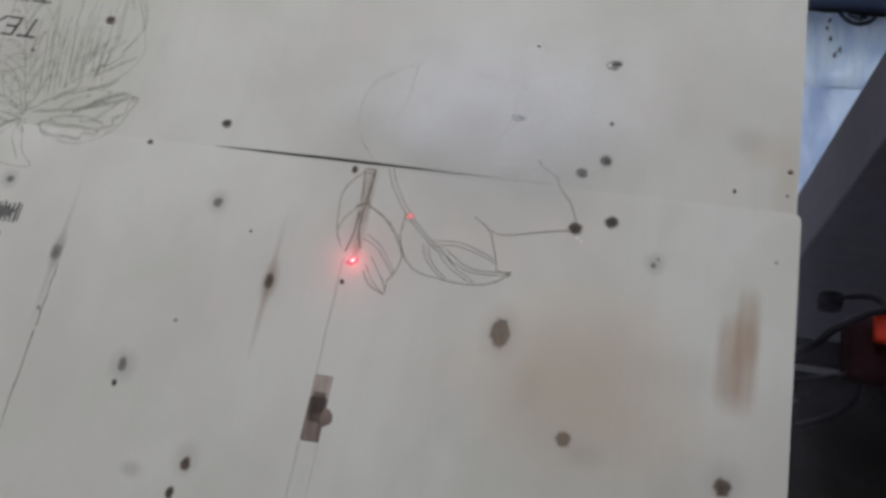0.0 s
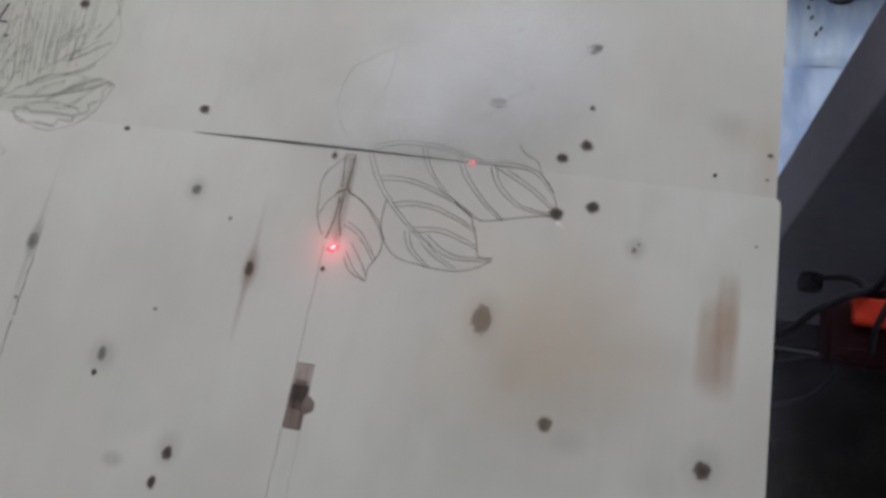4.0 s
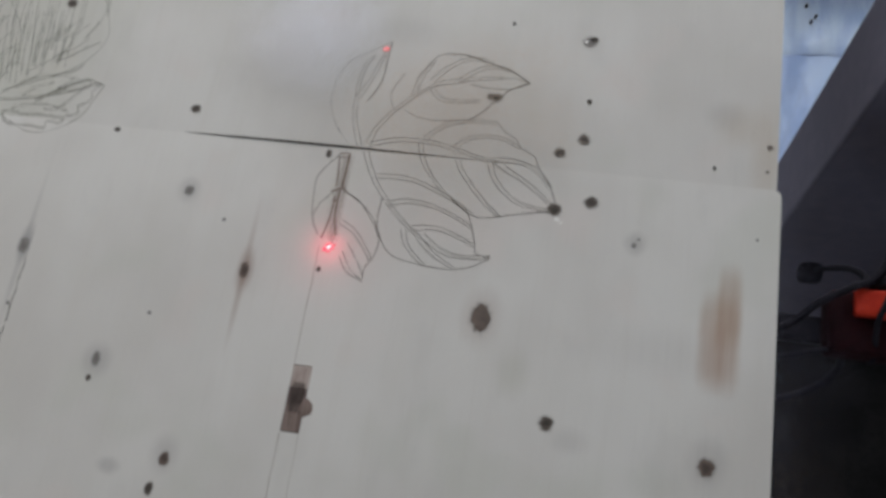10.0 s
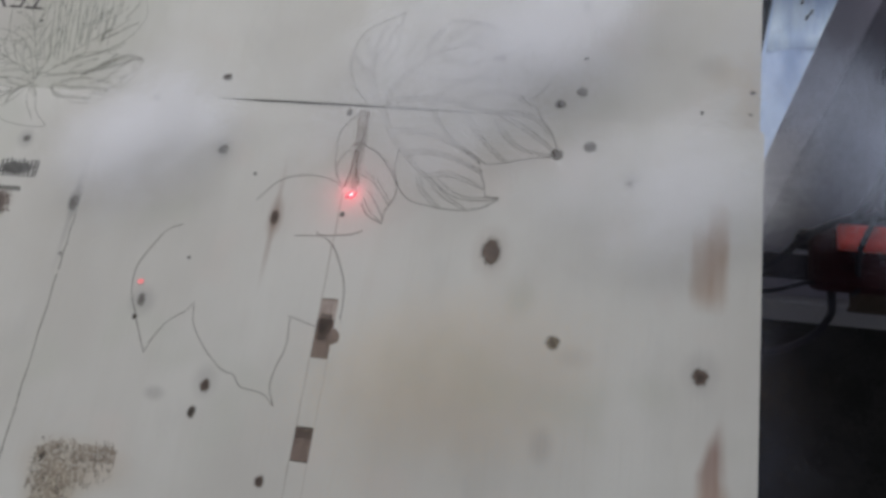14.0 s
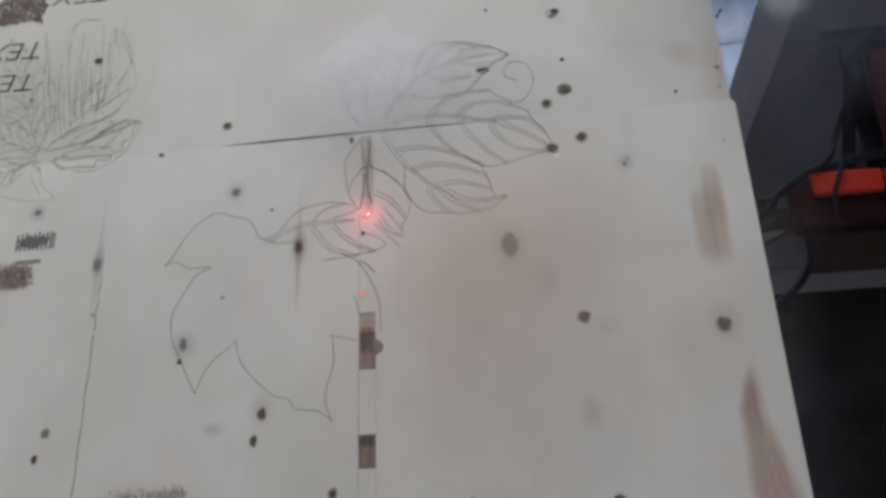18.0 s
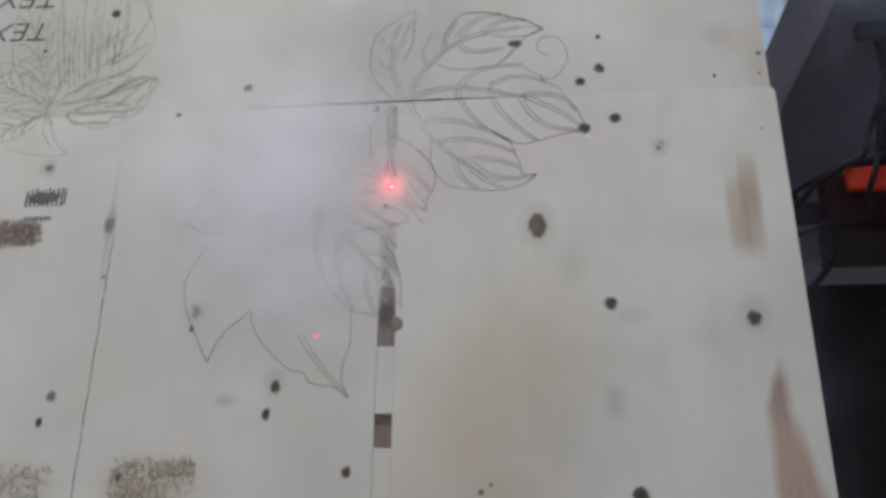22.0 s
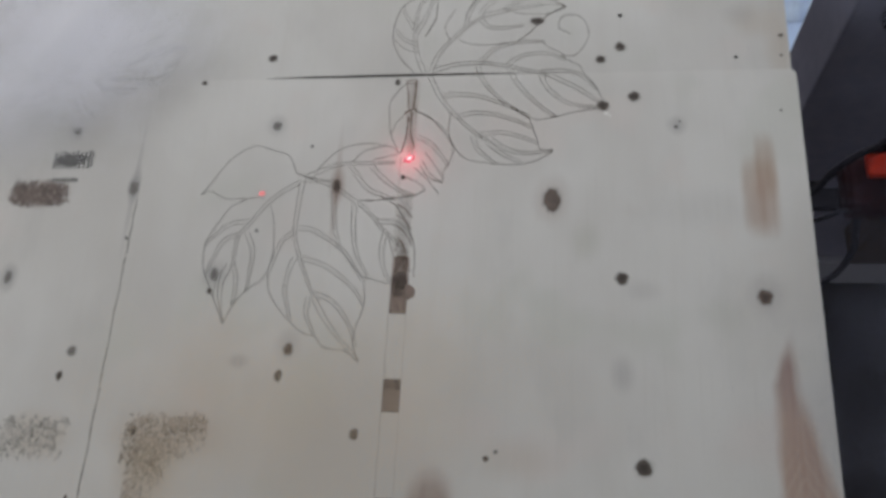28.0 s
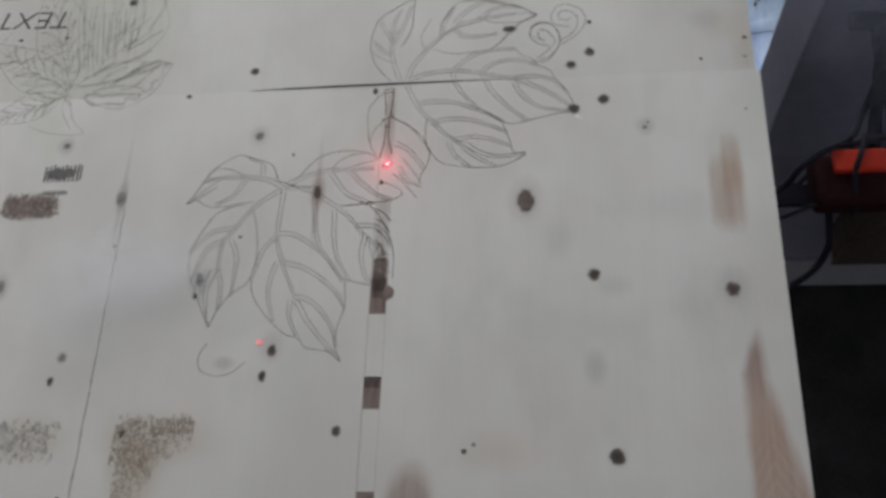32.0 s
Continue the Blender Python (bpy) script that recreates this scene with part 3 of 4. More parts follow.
for x, y, rx, ry, mat, turn in ((-51, -22, 2.7, 4.6, knot_brown, 0), (-72.5, -143, 2.7, 3.6, knot_brown, 15), (-77.5, -161, 2.2, 3.4, knot_dark, -15), (-101.5, 27.5, 2.6, 3.0, knot_grey, 0),
                                (-23, -198, 2.4, 3.4, knot_brown, 0), (-132.5, -90, 2.6, 4.2, knot_grey, 0), (-164.5, 66, 2.0, 1.5, knot_dark, 0), (-73, 10, 1.1, 1.1, knot_grey, 0),
                                (-13, 63.7, 1.9, 2.6, knot_dark, 10), (-134, -103, 1.5, 2.0, knot_dark, 0), (-171, -200.5, 1.9, 2.9, knot_dark, 0), (-106, -57, 1.2, 1.0, knot_grey, 0)):
    knot(plank_middle, x, y, rx, ry, mat, turn)
for x, y, rx, ry, mat, turn in ((-204.5, -23.5, 3.2, 4.8, knot_grey, 0), (-259.5, 25, 2.6, 2.4, knot_grey, 0), (-226, -147.5, 2.8, 3.2, knot_grey, 15), (-231, -164.5, 2.0, 3.0, knot_dark, 0), (-287, -94, 2.4, 4.0, knot_grey, 0), (-203, -63, 1.2, 1.2, knot_grey, 0), (-209, -244, 1.0, 1.0, knot_dark, 0)):
    knot(plank_left, x, y, rx, ry, mat, turn)
for x, y, rx, ry, mat, turn in ((-112.5, 87, 3.4, 2.4, knot_dark, 10), (136, 80.2, 3.2, 2.9, knot_dark, 0), (150.5, 90.2, 3.4, 3.4, knot_dark, 40), (90, 115, 4.3, 2.6, knot_dark, 0), (151, 118, 1.7, 1.6, hole_dark, 0),
                                (146.5, 162.5, 3.4, 3.0, knot_grey, 0), (149, 164, 2.4, 2.2, knot_dark, 0), (95, 172.5, 1.2, 0.9, hole_dark, 0), (231.5, 79.5, 1.2, 1.2, hole_dark, 0), (264, 97, 1.6, 1.0, knot_brown, 0),
                                (263, 80, 0.9, 0.9, knot_brown, 0), (-229, 163, 3.4, 3.0, knot_dark, 0)):
    knot(plank_upper, x, y, rx, ry, mat, turn)

knot(panel, -3.8, -15.6, 1.3, 1.6, knot_dark)
chip_white = speckled("bare_white_wood", (0.78, 0.77, 0.74), (0.86, 0.85, 0.83), 0.7, 200)
for x, y, rx, ry in ((139.5, 34.5, 1.8, 1.3), (142, 32.5, 1.0, 0.8), (144.5, 162, 1.4, 1.2)):
    part("chip", blob(x / 1000, y / 1000, rx / 1000, ry / 1000, TOP - 0.0008, TOP + 0.00026), chip_white, plank_right if y < 68 else plank_upper, "pale chipped wood")

# ---- the laser drawing: strokes that rise out of the wood as they are burnt ----
UP, DOWN = 0.0, -0.0022
drawing = empty("vine_leaf_drawing", "freshly laser-burnt outline drawing of two lobed vine leaves", "laser engraving")
timed = []        # stroke, time at which it is burnt, its end


def settle(bm):
    """Lower what lies on the upper panel, which sits a little deeper."""
    for v in bm.verts:
        if v.co.y > 0.0686:
            v.co.z -= 0.0004
    return bm


def stroke(name, mat, width, *lines, rise=0.0):
    bm = bmesh.new()
    for line in lines:
        add_ribbon(bm, line, width, -0.0003, random.uniform(0.0001, 0.00018) + rise)
    settle(bm)
    ob = part(name, bm, mat, drawing)
    ob.location.z = UP
    return ob


def offset(line, dist):
    """The line moved sideways, closing on it towards its end."""
    out = []
    for n, q in enumerate(line):
        ahead = line[min(n + 1, len(line) - 1)] - line[max(n - 1, 0)]
        side = Vector((-ahead.y, ahead.x)).normalized()
        out.append(q + side * dist * (1.0 - 0.5 * n / (len(line) - 1)))
    return out


def depth_of_burn(line):
    """The harder upper panel takes the burn more faintly."""
    return charred_faint if sum(q.y for q in line) / len(line) > 0.078 else charred


def outline(t, *numbers, mat=None):
    line = curve_through(in_mm(numbers))
    ob = stroke("outline", mat or depth_of_burn(line), 0.00046, line)
    timed.append((ob, t, line))


def traced_twice(again, *numbers):
    """An outline first barely scorched, then burnt once more with its lobe."""
    outline(-1.0, *numbers, mat=charred_barely)
    stroke_, t, line = timed[-1]
    timed.append((stroke("outline", charred_faint, 0.00048, line, rise=0.0001), again, line))


def fill(start, end, *veins):
    """Veins burnt one after the other between two times; 'd' veins are double lines."""
    for n, (kind, *numbers) in enumerate(veins):
        line = curve_through(in_mm(numbers))
        lines = (offset(line, 0.00165), offset(line, -0.00165)) if kind == "d" else (line,)
        timed.append((stroke("vein", depth_of_burn(line), 0.00037, *lines), start + (end - start) * (n + 0.5) / len(veins), line))


# First leaf: outlines, then its five lobes.
for line in ((-6, 63, -17, 48, -17, 32, -15, 18, -9, 7), (2, 39, 15, 31, 25, 21, 31, 8, 29, -4, 25, -11, 25, -20), (8, -6, 14, -15, 25, -20),
             (73, 40, 83, 33, 87, 25, 91, 13, 93, 6, 102, 5), (28, 37, 27, 24, 29, 14, 35, 4, 43, -2, 60, -5, 76, -6, 90, -3, 102, 4),
             (108, 86, 111, 81, 121, 75, 124, 68, 132, 58, 135, 51, 139, 40), (85, 32, 92, 30, 103, 32, 123, 37, 139, 39),
             ):
    outline(-1.0, *line)
traced_twice(7.4, 52, 145, 68, 145, 84, 140, 98, 136, 106, 131, 111, 128)
traced_twice(6.4, 75, 97, 82, 103, 90, 112, 98, 121, 111, 128)
traced_twice(10.3, -1, 71, -14, 87, -20, 106, -15, 130, -2, 141, 14, 151)
traced_twice(10.0, 5, 104, 12, 119, 13, 135, 14, 151)
fill(-2.0, -1.0, ("v", -5, 37, -12, 28, -15, 19), ("v", 1, 39, 14, 32, 26, 17, 30, 10), ("d", 5, 17, 15, 11, 24, 0, 28, -6), ("v", 11, 4, 20, -8, 25, -17), ("v", 9, -2, 16, -13, 24, -19))
fill(-3.0, 1.2, ("d", 58, 14, 70, 6, 83, 3, 102, 5), ("d", 56, 12, 66, 3, 80, -5), ("d", 45, 17, 48, 8, 54, 1, 62, -5), ("d", 49, 18, 65, 20, 80, 16, 91, 11),
     ("d", 10, 70, 19, 51, 31, 35, 44, 22, 57, 12), ("d", 32, 33, 44, 36, 59, 35, 74, 30, 88, 23), ("d", 20, 51, 34, 52, 49, 50, 69, 42, 86, 32))
fill(1.3, 5.1, ("d", 12, 73, 29, 78, 49, 79, 67, 76, 86, 71, 96, 69), ("d", 46, 78, 49, 67, 56, 56, 67, 44), ("v", 67, 45, 76, 38, 85, 32), ("d", 70, 74, 75, 62, 85, 49, 95, 39, 104, 32), ("d", 93, 68, 97, 58, 105, 49, 116, 42, 139, 39),
     ("d", 96, 69, 114, 59, 127, 50, 139, 39), ("d", 93, 70, 108, 71, 123, 66, 133, 54), ("d", 69, 76, 74, 82, 84, 86, 99, 86, 111, 80), ("d", 48, 80, 54, 87, 64, 94, 83, 97, 94, 97), ("v", 94, 97, 98, 92, 108, 86))
fill(5.5, 8.8, ("v", 31, 100, 41, 96, 53, 95, 75, 97), ("d", 47, 118, 54, 111, 66, 110, 80, 112), ("v", 72, 124, 81, 122, 98, 122, 111, 127), ("v", 93, 130, 102, 130, 111, 128), ("d", 50, 122, 67, 126, 78, 128, 93, 130),
     ("d", 65, 126, 77, 135, 88, 138, 98, 136), ("d", 46, 123, 53, 132, 65, 141, 76, 143, 86, 140), ("d", 11, 72, 15, 85, 23, 97, 37, 112, 50, 122), ("d", 36, 112, 38, 124, 46, 140), ("v", 38, 116, 36, 125, 45, 140, 52, 145))
fill(9.1, 10.7, ("v", 24, 100, 20, 112, 27, 128), ("d", 6, 71, -1, 91, -3, 114, -1, 131, 4, 139), ("d", -2, 107, 5, 122, 11, 142), ("d", -3, 111, -9, 120, -13, 129), ("d", -2, 97, -11, 102, -18, 111), ("v", 0, 89, -11, 94, -19, 102))
# Where the first lobe's middle rib crosses the strip the wood has browned.
browned = char_line("browned_line", (0.15, 0.10, 0.078), (0.28, 0.21, 0.17), 0.35)
for wide, *numbers in ((0.0007, -6, 64, -4.6, 53, -3.8, 41), (0.0010, 1.2, 65, 0.9, 54, 0, 41.5), (0.0006, -5.9, 64.5, -2, 65.2, 1.2, 65), (0.0005, -5, 61.9, 1.1, 62.2),
                       (0.0010, -6.1, 37.1, -2.1, 39.2, 2.3, 40.7), (0.0008, -3.3, 34.5, -3.7, 19, -6.3, 5), (0.0008, -0.5, 38, -0.8, 22, 2.8, 8), (0.0006, -3.6, 30, -2, 31.4, -0.6, 30.6)):
    stroke("vein", browned, wide, curve_through(in_mm(numbers)))
# The filler takes the burn far deeper: dark hatching along the strip.
scorched = part("scorched_filler", thin_stain(-0.0058, -0.0915, 0.0050, -0.0745, TOP + 0.00006), soft_streak("scorched_filler", (0.10, 0.078, 0.066), (0.24, 0.19, 0.165), 0.62, 0.3), drawing, "filler scorched dark by the laser")
timed.append((scorched, 18.4, in_mm((0, -76, 0, -84, 0, -91))))
dimmed = part("scorched_filler", thin_stain(-0.0058, -0.0775, 0.0050, -0.028, TOP + 0.00005), soft_streak("dimmed_filler", (0.27, 0.24, 0.215), (0.40, 0.37, 0.34), 0.24, 0.3), drawing, "filler strip greyed by the laser")
timed.append((dimmed, 18.1, in_mm((0, -30, 0, -50, 0, -76))))
for t, wide, *numbers in ((12.3, 0.0007, -6, -77, 4.8, -76.6), (18.0, 0.00055, -6, -37, -1, -40, 5, -47), (18.15, 0.00055, -6, -45, 0, -49, 5, -56), (18.3, 0.0005, -6, -53, -1, -57, 5, -65), (18.5, 0.0005, -5, -62, 0, -68, 3, -76, 5, -84),
                          (18.6, 0.0005, -5.5, -72, -2, -64, 1, -70, -2, -77), (18.7, 0.0005, -5, -88, -4, -79, -1, -72, 3, -80, 3, -88), (18.8, 0.0005, -2, -89, -1, -80, 1, -76)):
    line = curve_through(in_mm(numbers))
    timed.append((stroke("hatching", browned, wide, line, rise=0.0001), t, line))
# The curl beside it, then the second leaf's outline.
outline(11.3, 115, 103, 106, 109, 109, 119, 122, 118, 128, 102, 119, 85, 108, 84)
outline(10.9, -67, -10, -58, 2, -48, 9, -32, 12, -17, 10, -7, 4)
outline(11.6, -34, -34, -20, -33, 4, -30, 13, -26)
outline(12.0, 9, -91, 8, -70, 2, -53, -7, -38, -20, -30)
outline(12.5, -27, -91, -19, -93, -7, -96)
outline(12.8, -25, -93, -24, -111, -28, -127, -29, -139, -24, -151)
outline(13.2, -94, -90, -91, -103, -81, -117, -65, -131, -55, -134, -49, -141, -33, -144, -24, -151)
outline(13.5, -121, -126, -116, -113, -109, -103, -99, -95, -94, -88)
outline(13.8, -117, -33, -127, -38, -133, -47, -142, -65, -142, -82, -136, -97, -130, -109, -121, -126)
outline(14.2, -152, -29, -145, -26, -133, -32, -117, -32)
outline(14.4, -82, -12, -89, 2, -102, 7, -115, 11, -129, 4, -139, -8, -147, -22, -152, -29)
outline(14.7, -54, -17, -66, -18, -76, -14, -82, -12)
# Its lobes.
fill(15.0, 17.6, ("v", 4, -8, 14, -18, 23, -29), ("v", -5, -14, 8, -20, 13, -26), ("d", -27, -7, -17, -17, -7, -25, 5, -30), ("d", -42, -7, -29, -24, -16, -30, -8, -33), ("v", -26, -1, -14, 2, -7, 4), ("v", -42, -3, -33, 6, -18, 10), ("d", -77, -16, -64, -10, -51, -5, -30, -4, -10, -4))
fill(17.6, 21.1, ("v", -10, -63, -5, -78, 7, -87), ("d", -21, -50, -6, -51, 3, -60, 7, -68), ("v", -28, -34, -18, -33, -8, -31), ("d", -13, -59, -15, -72, -12, -86, -7, -95), ("d", -37, -37, -36, -57, -32, -75, -23, -91),
     ("d", -76, -17, -61, -19, -44, -29, -27, -42, -15, -56, 4, -74), ("d", -53, -26, -50, -52, -45, -69), ("v", -45, -69, -40, -76, -27, -91))
fill(21.3, 25.2, ("d", -59, -107, -48, -124, -34, -140, -24, -150), ("d", -60, -104, -51, -106, -41, -114, -32, -127, -27, -141), ("d", -63, -106, -63, -119, -56, -133),
     ("d", -71, -78, -56, -82, -42, -91, -31, -101, -24, -112), ("d", -76, -55, -66, -56, -54, -63, -40, -74, -27, -93), ("d", -76, -78, -79, -87, -80, -103, -74, -122), ("d", -77, -18, -78, -39, -78, -58, -73, -76, -60, -105), ("d", -78, -57, -87, -66, -91, -79, -94, -91))
fill(25.4, 28.0, ("v", -99, -36, -94, -52, -92, -73, -94, -88), ("d", -113, -59, -107, -72, -107, -88, -108, -103), ("d", -120, -82, -116, -95, -116, -113), ("v", -121, -86, -125, -97, -124, -113, -121, -125), ("v", -124, -82, -130, -93, -131, -106), ("v", -127, -88, -128, -103, -122, -124),
     ("d", -118, -60, -129, -65, -135, -78, -139, -91), ("d", -113, -50, -126, -52, -136, -60, -143, -69), ("d", -79, -19, -91, -27, -102, -37, -112, -52, -119, -62, -120, -84), ("v", -104, -32, -110, -31, -117, -33))
fill(28.2, 30.2, ("v", -100, -29, -110, -30, -117, -31), ("d", -108, -11, -117, -24, -129, -30), ("v", -129, -15, -139, -22, -151, -29), ("v", -128, -10, -138, -17, -151, -29), ("d", -78, -18, -89, -11, -107, -8, -128, -8, -142, -11), ("v", -109, -7, -120, -1, -134, 0, -139, -7), ("d", -95, -6, -97, 3, -108, 9))
outline(30.1, 112, 85, 121, 89, 128, 98, 128, 109, 122, 117, 113, 119, 106, 114, 106, 106, 113, 100, 121, 98)
outline(30.3, 111, 87, 118, 93, 124, 100, 123, 106, 117, 113, 112, 112, 112, 107, 117, 103)
outline(30.6, 130, 99, 141, 107, 148, 118, 146, 129, 138, 135, 129, 136, 123, 130, 122, 122, 126, 117, 135, 115)
outline(30.8, 129, 103, 137, 108, 142, 117, 141, 125, 135, 130, 128, 129, 128, 124, 133, 121, 137, 123)
outline(31.9, -91, -151, -99, -158, -110, -161, -122, -157, -125, -147, -120, -138)

# ---- older marks on the boards ----
old = empty("old_leaf_drawing", "faded older engraving of a many-lobed leaf", "laser engraving")


def old_line(*numbers, mat=old_char, width=0.00042):
    bm = settle(add_ribbon(bmesh.new(), curve_through(in_mm(numbers)), width, -0.0012, random.uniform(0.00008, 0.0002)))
    return part("old_stroke", bm, mat, old)


for line in ((-267, 73, -260, 49, -249, 36, -277, 37, -298, 45), (-270, 73, -271, 58, -261, 41), (-264, 82, -235, 102, -197, 101, -184, 99), (-257, 70, -230, 58, -209, 62, -193, 76, -184, 99),
             (-200, 160, -193, 137, -204, 116, -227, 101, -260, 88), (-219, 195, -207, 174, -198, 157), (-269, 76, -288, 89, -317, 94), (-271, 73, -293, 60, -308, 54), (-264, 79, -224, 86, -193, 97)):
    old_line(*line)


def lobe(base, tip, left, right, n):
    """A lobe of the old leaf: two sides, a rib and slanting veins, double burnt."""
    b, e = Vector(base), Vector(tip)
    side = Vector((-(e - b).y, (e - b).x)).normalized()
    for s, w in ((1, left), (-1, right)):
        mid = b.lerp(e, 0.45) + s * side * w
        old_line(*b, *(b.lerp(mid, 0.55) + s * side * w * 0.25), *mid, *(mid.lerp(e, 0.6) + s * side * w * 0.12), *e)
        for k in range(n):
            root = b.lerp(e, 0.12 + 0.7 * k / n)
            end = b.lerp(e, 0.32 + 0.66 * k / n) + s * side * w * (0.92 - 0.55 * k / n)
            bend = root.lerp(end, 0.5) + (e - b) * 0.035
            old_line(*root, *bend, *end)
            if k % 2 == 0:
                old_line(*(root + (e - b) * 0.03), *(bend + (e - b) * 0.03), *(end - s * side * 0.8))
    old_line(*b, *(b.lerp(e, 0.5) + side * 1.5), *e)


lobe((-269, 80), (-312, 196), 22, 26, 6)
lobe((-271, 77), (-352, 128), 20, 18, 6)
lobe((-271, 73), (-336, 48), 13, 14, 6)
# The lobe that points along the butt joint: a notched edge and slanting double veins.
for line in ((-250, 90, -243, 96, -227, 101, -210, 107, -204, 113), (-186, 99, -191, 92, -190, 86, -198, 80, -197, 75, -206, 71, -207, 66, -217, 66, -219, 61, -230, 62, -247, 62, -253, 71, -241, 72),
             (-232, 81, -220, 90, -207, 101), (-223, 75, -212, 78, -196, 96, -186, 99), (-241, 70, -225, 71, -207, 70), (-230, 82, -221, 89, -211, 95), (-221, 88, -209, 95, -196, 102),
             (-262, 80, -244, 82, -226, 86, -208, 92, -188, 99), (-248, 74, -236, 78, -222, 79, -205, 76), (-216, 90, -206, 98, -195, 101, -187, 99), (-243, 84, -234, 92, -222, 97)):
    old_line(*line)
    old_line(*[v + (1.3 if n % 2 else -0.9) for n, v in enumerate(line)], mat=old_faint)
# The broad upright lobe: its edge and ribs.
for line in ((-198, 132, -212, 123, -221, 117, -229, 113), (-211, 134, -205, 145, -201, 157, -202, 169, -209, 184, -212, 192), (-219, 196, -217, 180, -214, 173), (-256, 109, -259, 125, -262, 151, -262, 163),
             (-243, 112, -245, 140, -248, 169), (-267, 126, -273, 160, -282, 198), (-258, 185, -259, 173), (-222, 181, -218, 147, -221, 126, -227, 115), (-235, 156, -233, 139, -234, 123), (-269, 86, -271, 72, -265, 59), (-233, 205, -251, 207, -258, 195)):
    old_line(*line)
    old_line(*[v + (0.8 if n % 2 else 1.6) for n, v in enumerate(line)], mat=old_faint)
rib = random.Random(21)
for k in range(26):
    x, y, tall = -270 + 2.1 * k + rib.uniform(-1.5, 1.5), 90 + 0.9 * k + rib.uniform(-4, 8), rib.uniform(25, 85)
    lean = -0.22 + 0.009 * k + rib.uniform(-0.04, 0.04)
    old_line(x, y, x + lean * tall * 0.5 + rib.uniform(-1.5, 1.5), y + tall * 0.35, x + lean * tall * 0.9, y + tall * 0.7, x + lean * tall * 0.8 - 2.0, min(y + tall, 205), mat=rib.choice((old_char, old_faint, old_faint)))
for k in range(8):
    x, y = -220 + rib.uniform(-14, 10), 116 + 4.0 * k + rib.uniform(-3, 3)
    old_line(x - 14, y - 10, x - 3, y - 3, x + 6, y + 6)
for k in range(18):
    x, y = -345 + 4.6 * k + rib.uniform(-4, 4), 92 + rib.uniform(-30, 40)
    old_line(x, y, x + 7, y + rib.uniform(-2, 7), x + 15, y + rib.uniform(2, 14))

note = empty("burnt_lettering", "the word TEXT burnt three times into the board, upside down", "laser engraving")


def lettering(body, x, y, size, parent):
    """Burnt letters that are read from the far side of the table; x, y: the right end of the line's foot, in mm."""
    data = bpy.data.curves.new("letters", "FONT")
    data.body, data.size, data.extrude, data.space_character = body, size, 0.0002, 1.0
    data.shear, data.offset = 0.18, -0.0003
    temp = new("letters", data)
    mesh = bpy.data.meshes.new_from_object(temp.evaluated_get(bpy.context.evaluated_depsgraph_get()))
    bpy.data.objects.remove(temp)
    mesh.materials.clear(), mesh.materials.append(ink)
    ob = new("letters", mesh)
    ob.parent, ob.matrix_basis = parent, pose(x / 1000, y / 1000, TOP - 0.0003, 0, 0, 178) @ Matrix.Diagonal((1.14, 1.0, 1.0, 1.0))
    return ob


lettering("TEXT", -280.5, 157.5, 0.0255, note)
lettering("TEXT", -278.5, 189.5, 0.0255, note)
lettering("TEXT", -225.5, 242.5, 0.0255, note)
for x in (-282, -324):
    part("dash", blob(x / 1000, 0.1300, 0.0021, 0.0008, -0.001, 0.0002), ink, note)

stamp = empty("sooty_stamp_mark", "black sooty test stamp with unreadable lettering", "scorch mark")
part("smear", blob(-0.2595, 0.0005, 0.0150, 0.0052, -0.001, 0.00015, 0, 0.2, 30), soot, stamp)
for k in range(9):
    x = -0.273 + 0.0034 * k
    part("bar", box(x, -0.0068, -0.001, x + 0.0016, 0.0066 + 0.0008 * (k % 3), 0.0002), soot, stamp)
part("bar", box(-0.2432, -0.0058, -0.001, -0.2420, 0.0072, 0.0002), soot, stamp)
for k in range(7):
    x = -0.2708 + 0.0030 * k
    part("small_bar", box(x, -0.0180, -0.001, x + 0.0019, -0.0148 + 0.0004 * (k % 2), 0.0002), soot, stamp)


def scorch_field(name, label, x0, y0, x1, y1, mat, count, seed, size=4.0, ragged=0.0):
    """A rubbed test patch: many short curly burnt strokes on a small field, in mm; one corner may be ragged."""
    rnd = random.Random(seed)
    bm = bmesh.new()
    for _ in range(count):
        x, y = rnd.uniform(x0, x1), rnd.uniform(y0, y1)
        if rnd.random() < ragged * ((x - x0) / (x1 - x0) - (y - y0) / (y1 - y0)):
            continue
        a = rnd.uniform(0, 6.28)
        pts = []
        for k in range(4):
            pts += [x, y]
            a += rnd.uniform(-1.5, 1.5)
            x, y = x + size * math.cos(a) * 0.7, y + size * math.sin(a)
        add_ribbon(bm, curve_through(in_mm(pts), 3), 0.0005, -0.0008, rnd.uniform(0.00008, 0.0003), 0.0001)
    return tagged(part(name, bm, mat), label, "scorch mark", kind="stuff")


scorch_field("scorched_test_field", "tan scribbled laser test field on the plywood", -177, -219, -121, -190, scribble, 560, 3, 1.6, 1.3)
scorch_field("scorched_test_field", "tan scribbled lower part of a laser test field", -171, -246, -147, -217, scribble, 190, 4, 1.6, 1.2)
scorch_field("scorched_test_field", "faint scribbled laser test field on the plywood", -264, -219, -218, -194, scribble_pale, 330, 5, 1.6, 0.5)
scorch_field("brown_test_field", "brown rubbed laser test field beside the lettering", -330, 212, -287, 238, rub_brown, 380, 8, 2.2, 0.3)
scorch_field("brown_test_field", "brown rubbed laser test field on the plywood", -300, -36, -257, -20, rub_brown, 420, 6, 2.0, 0.4)

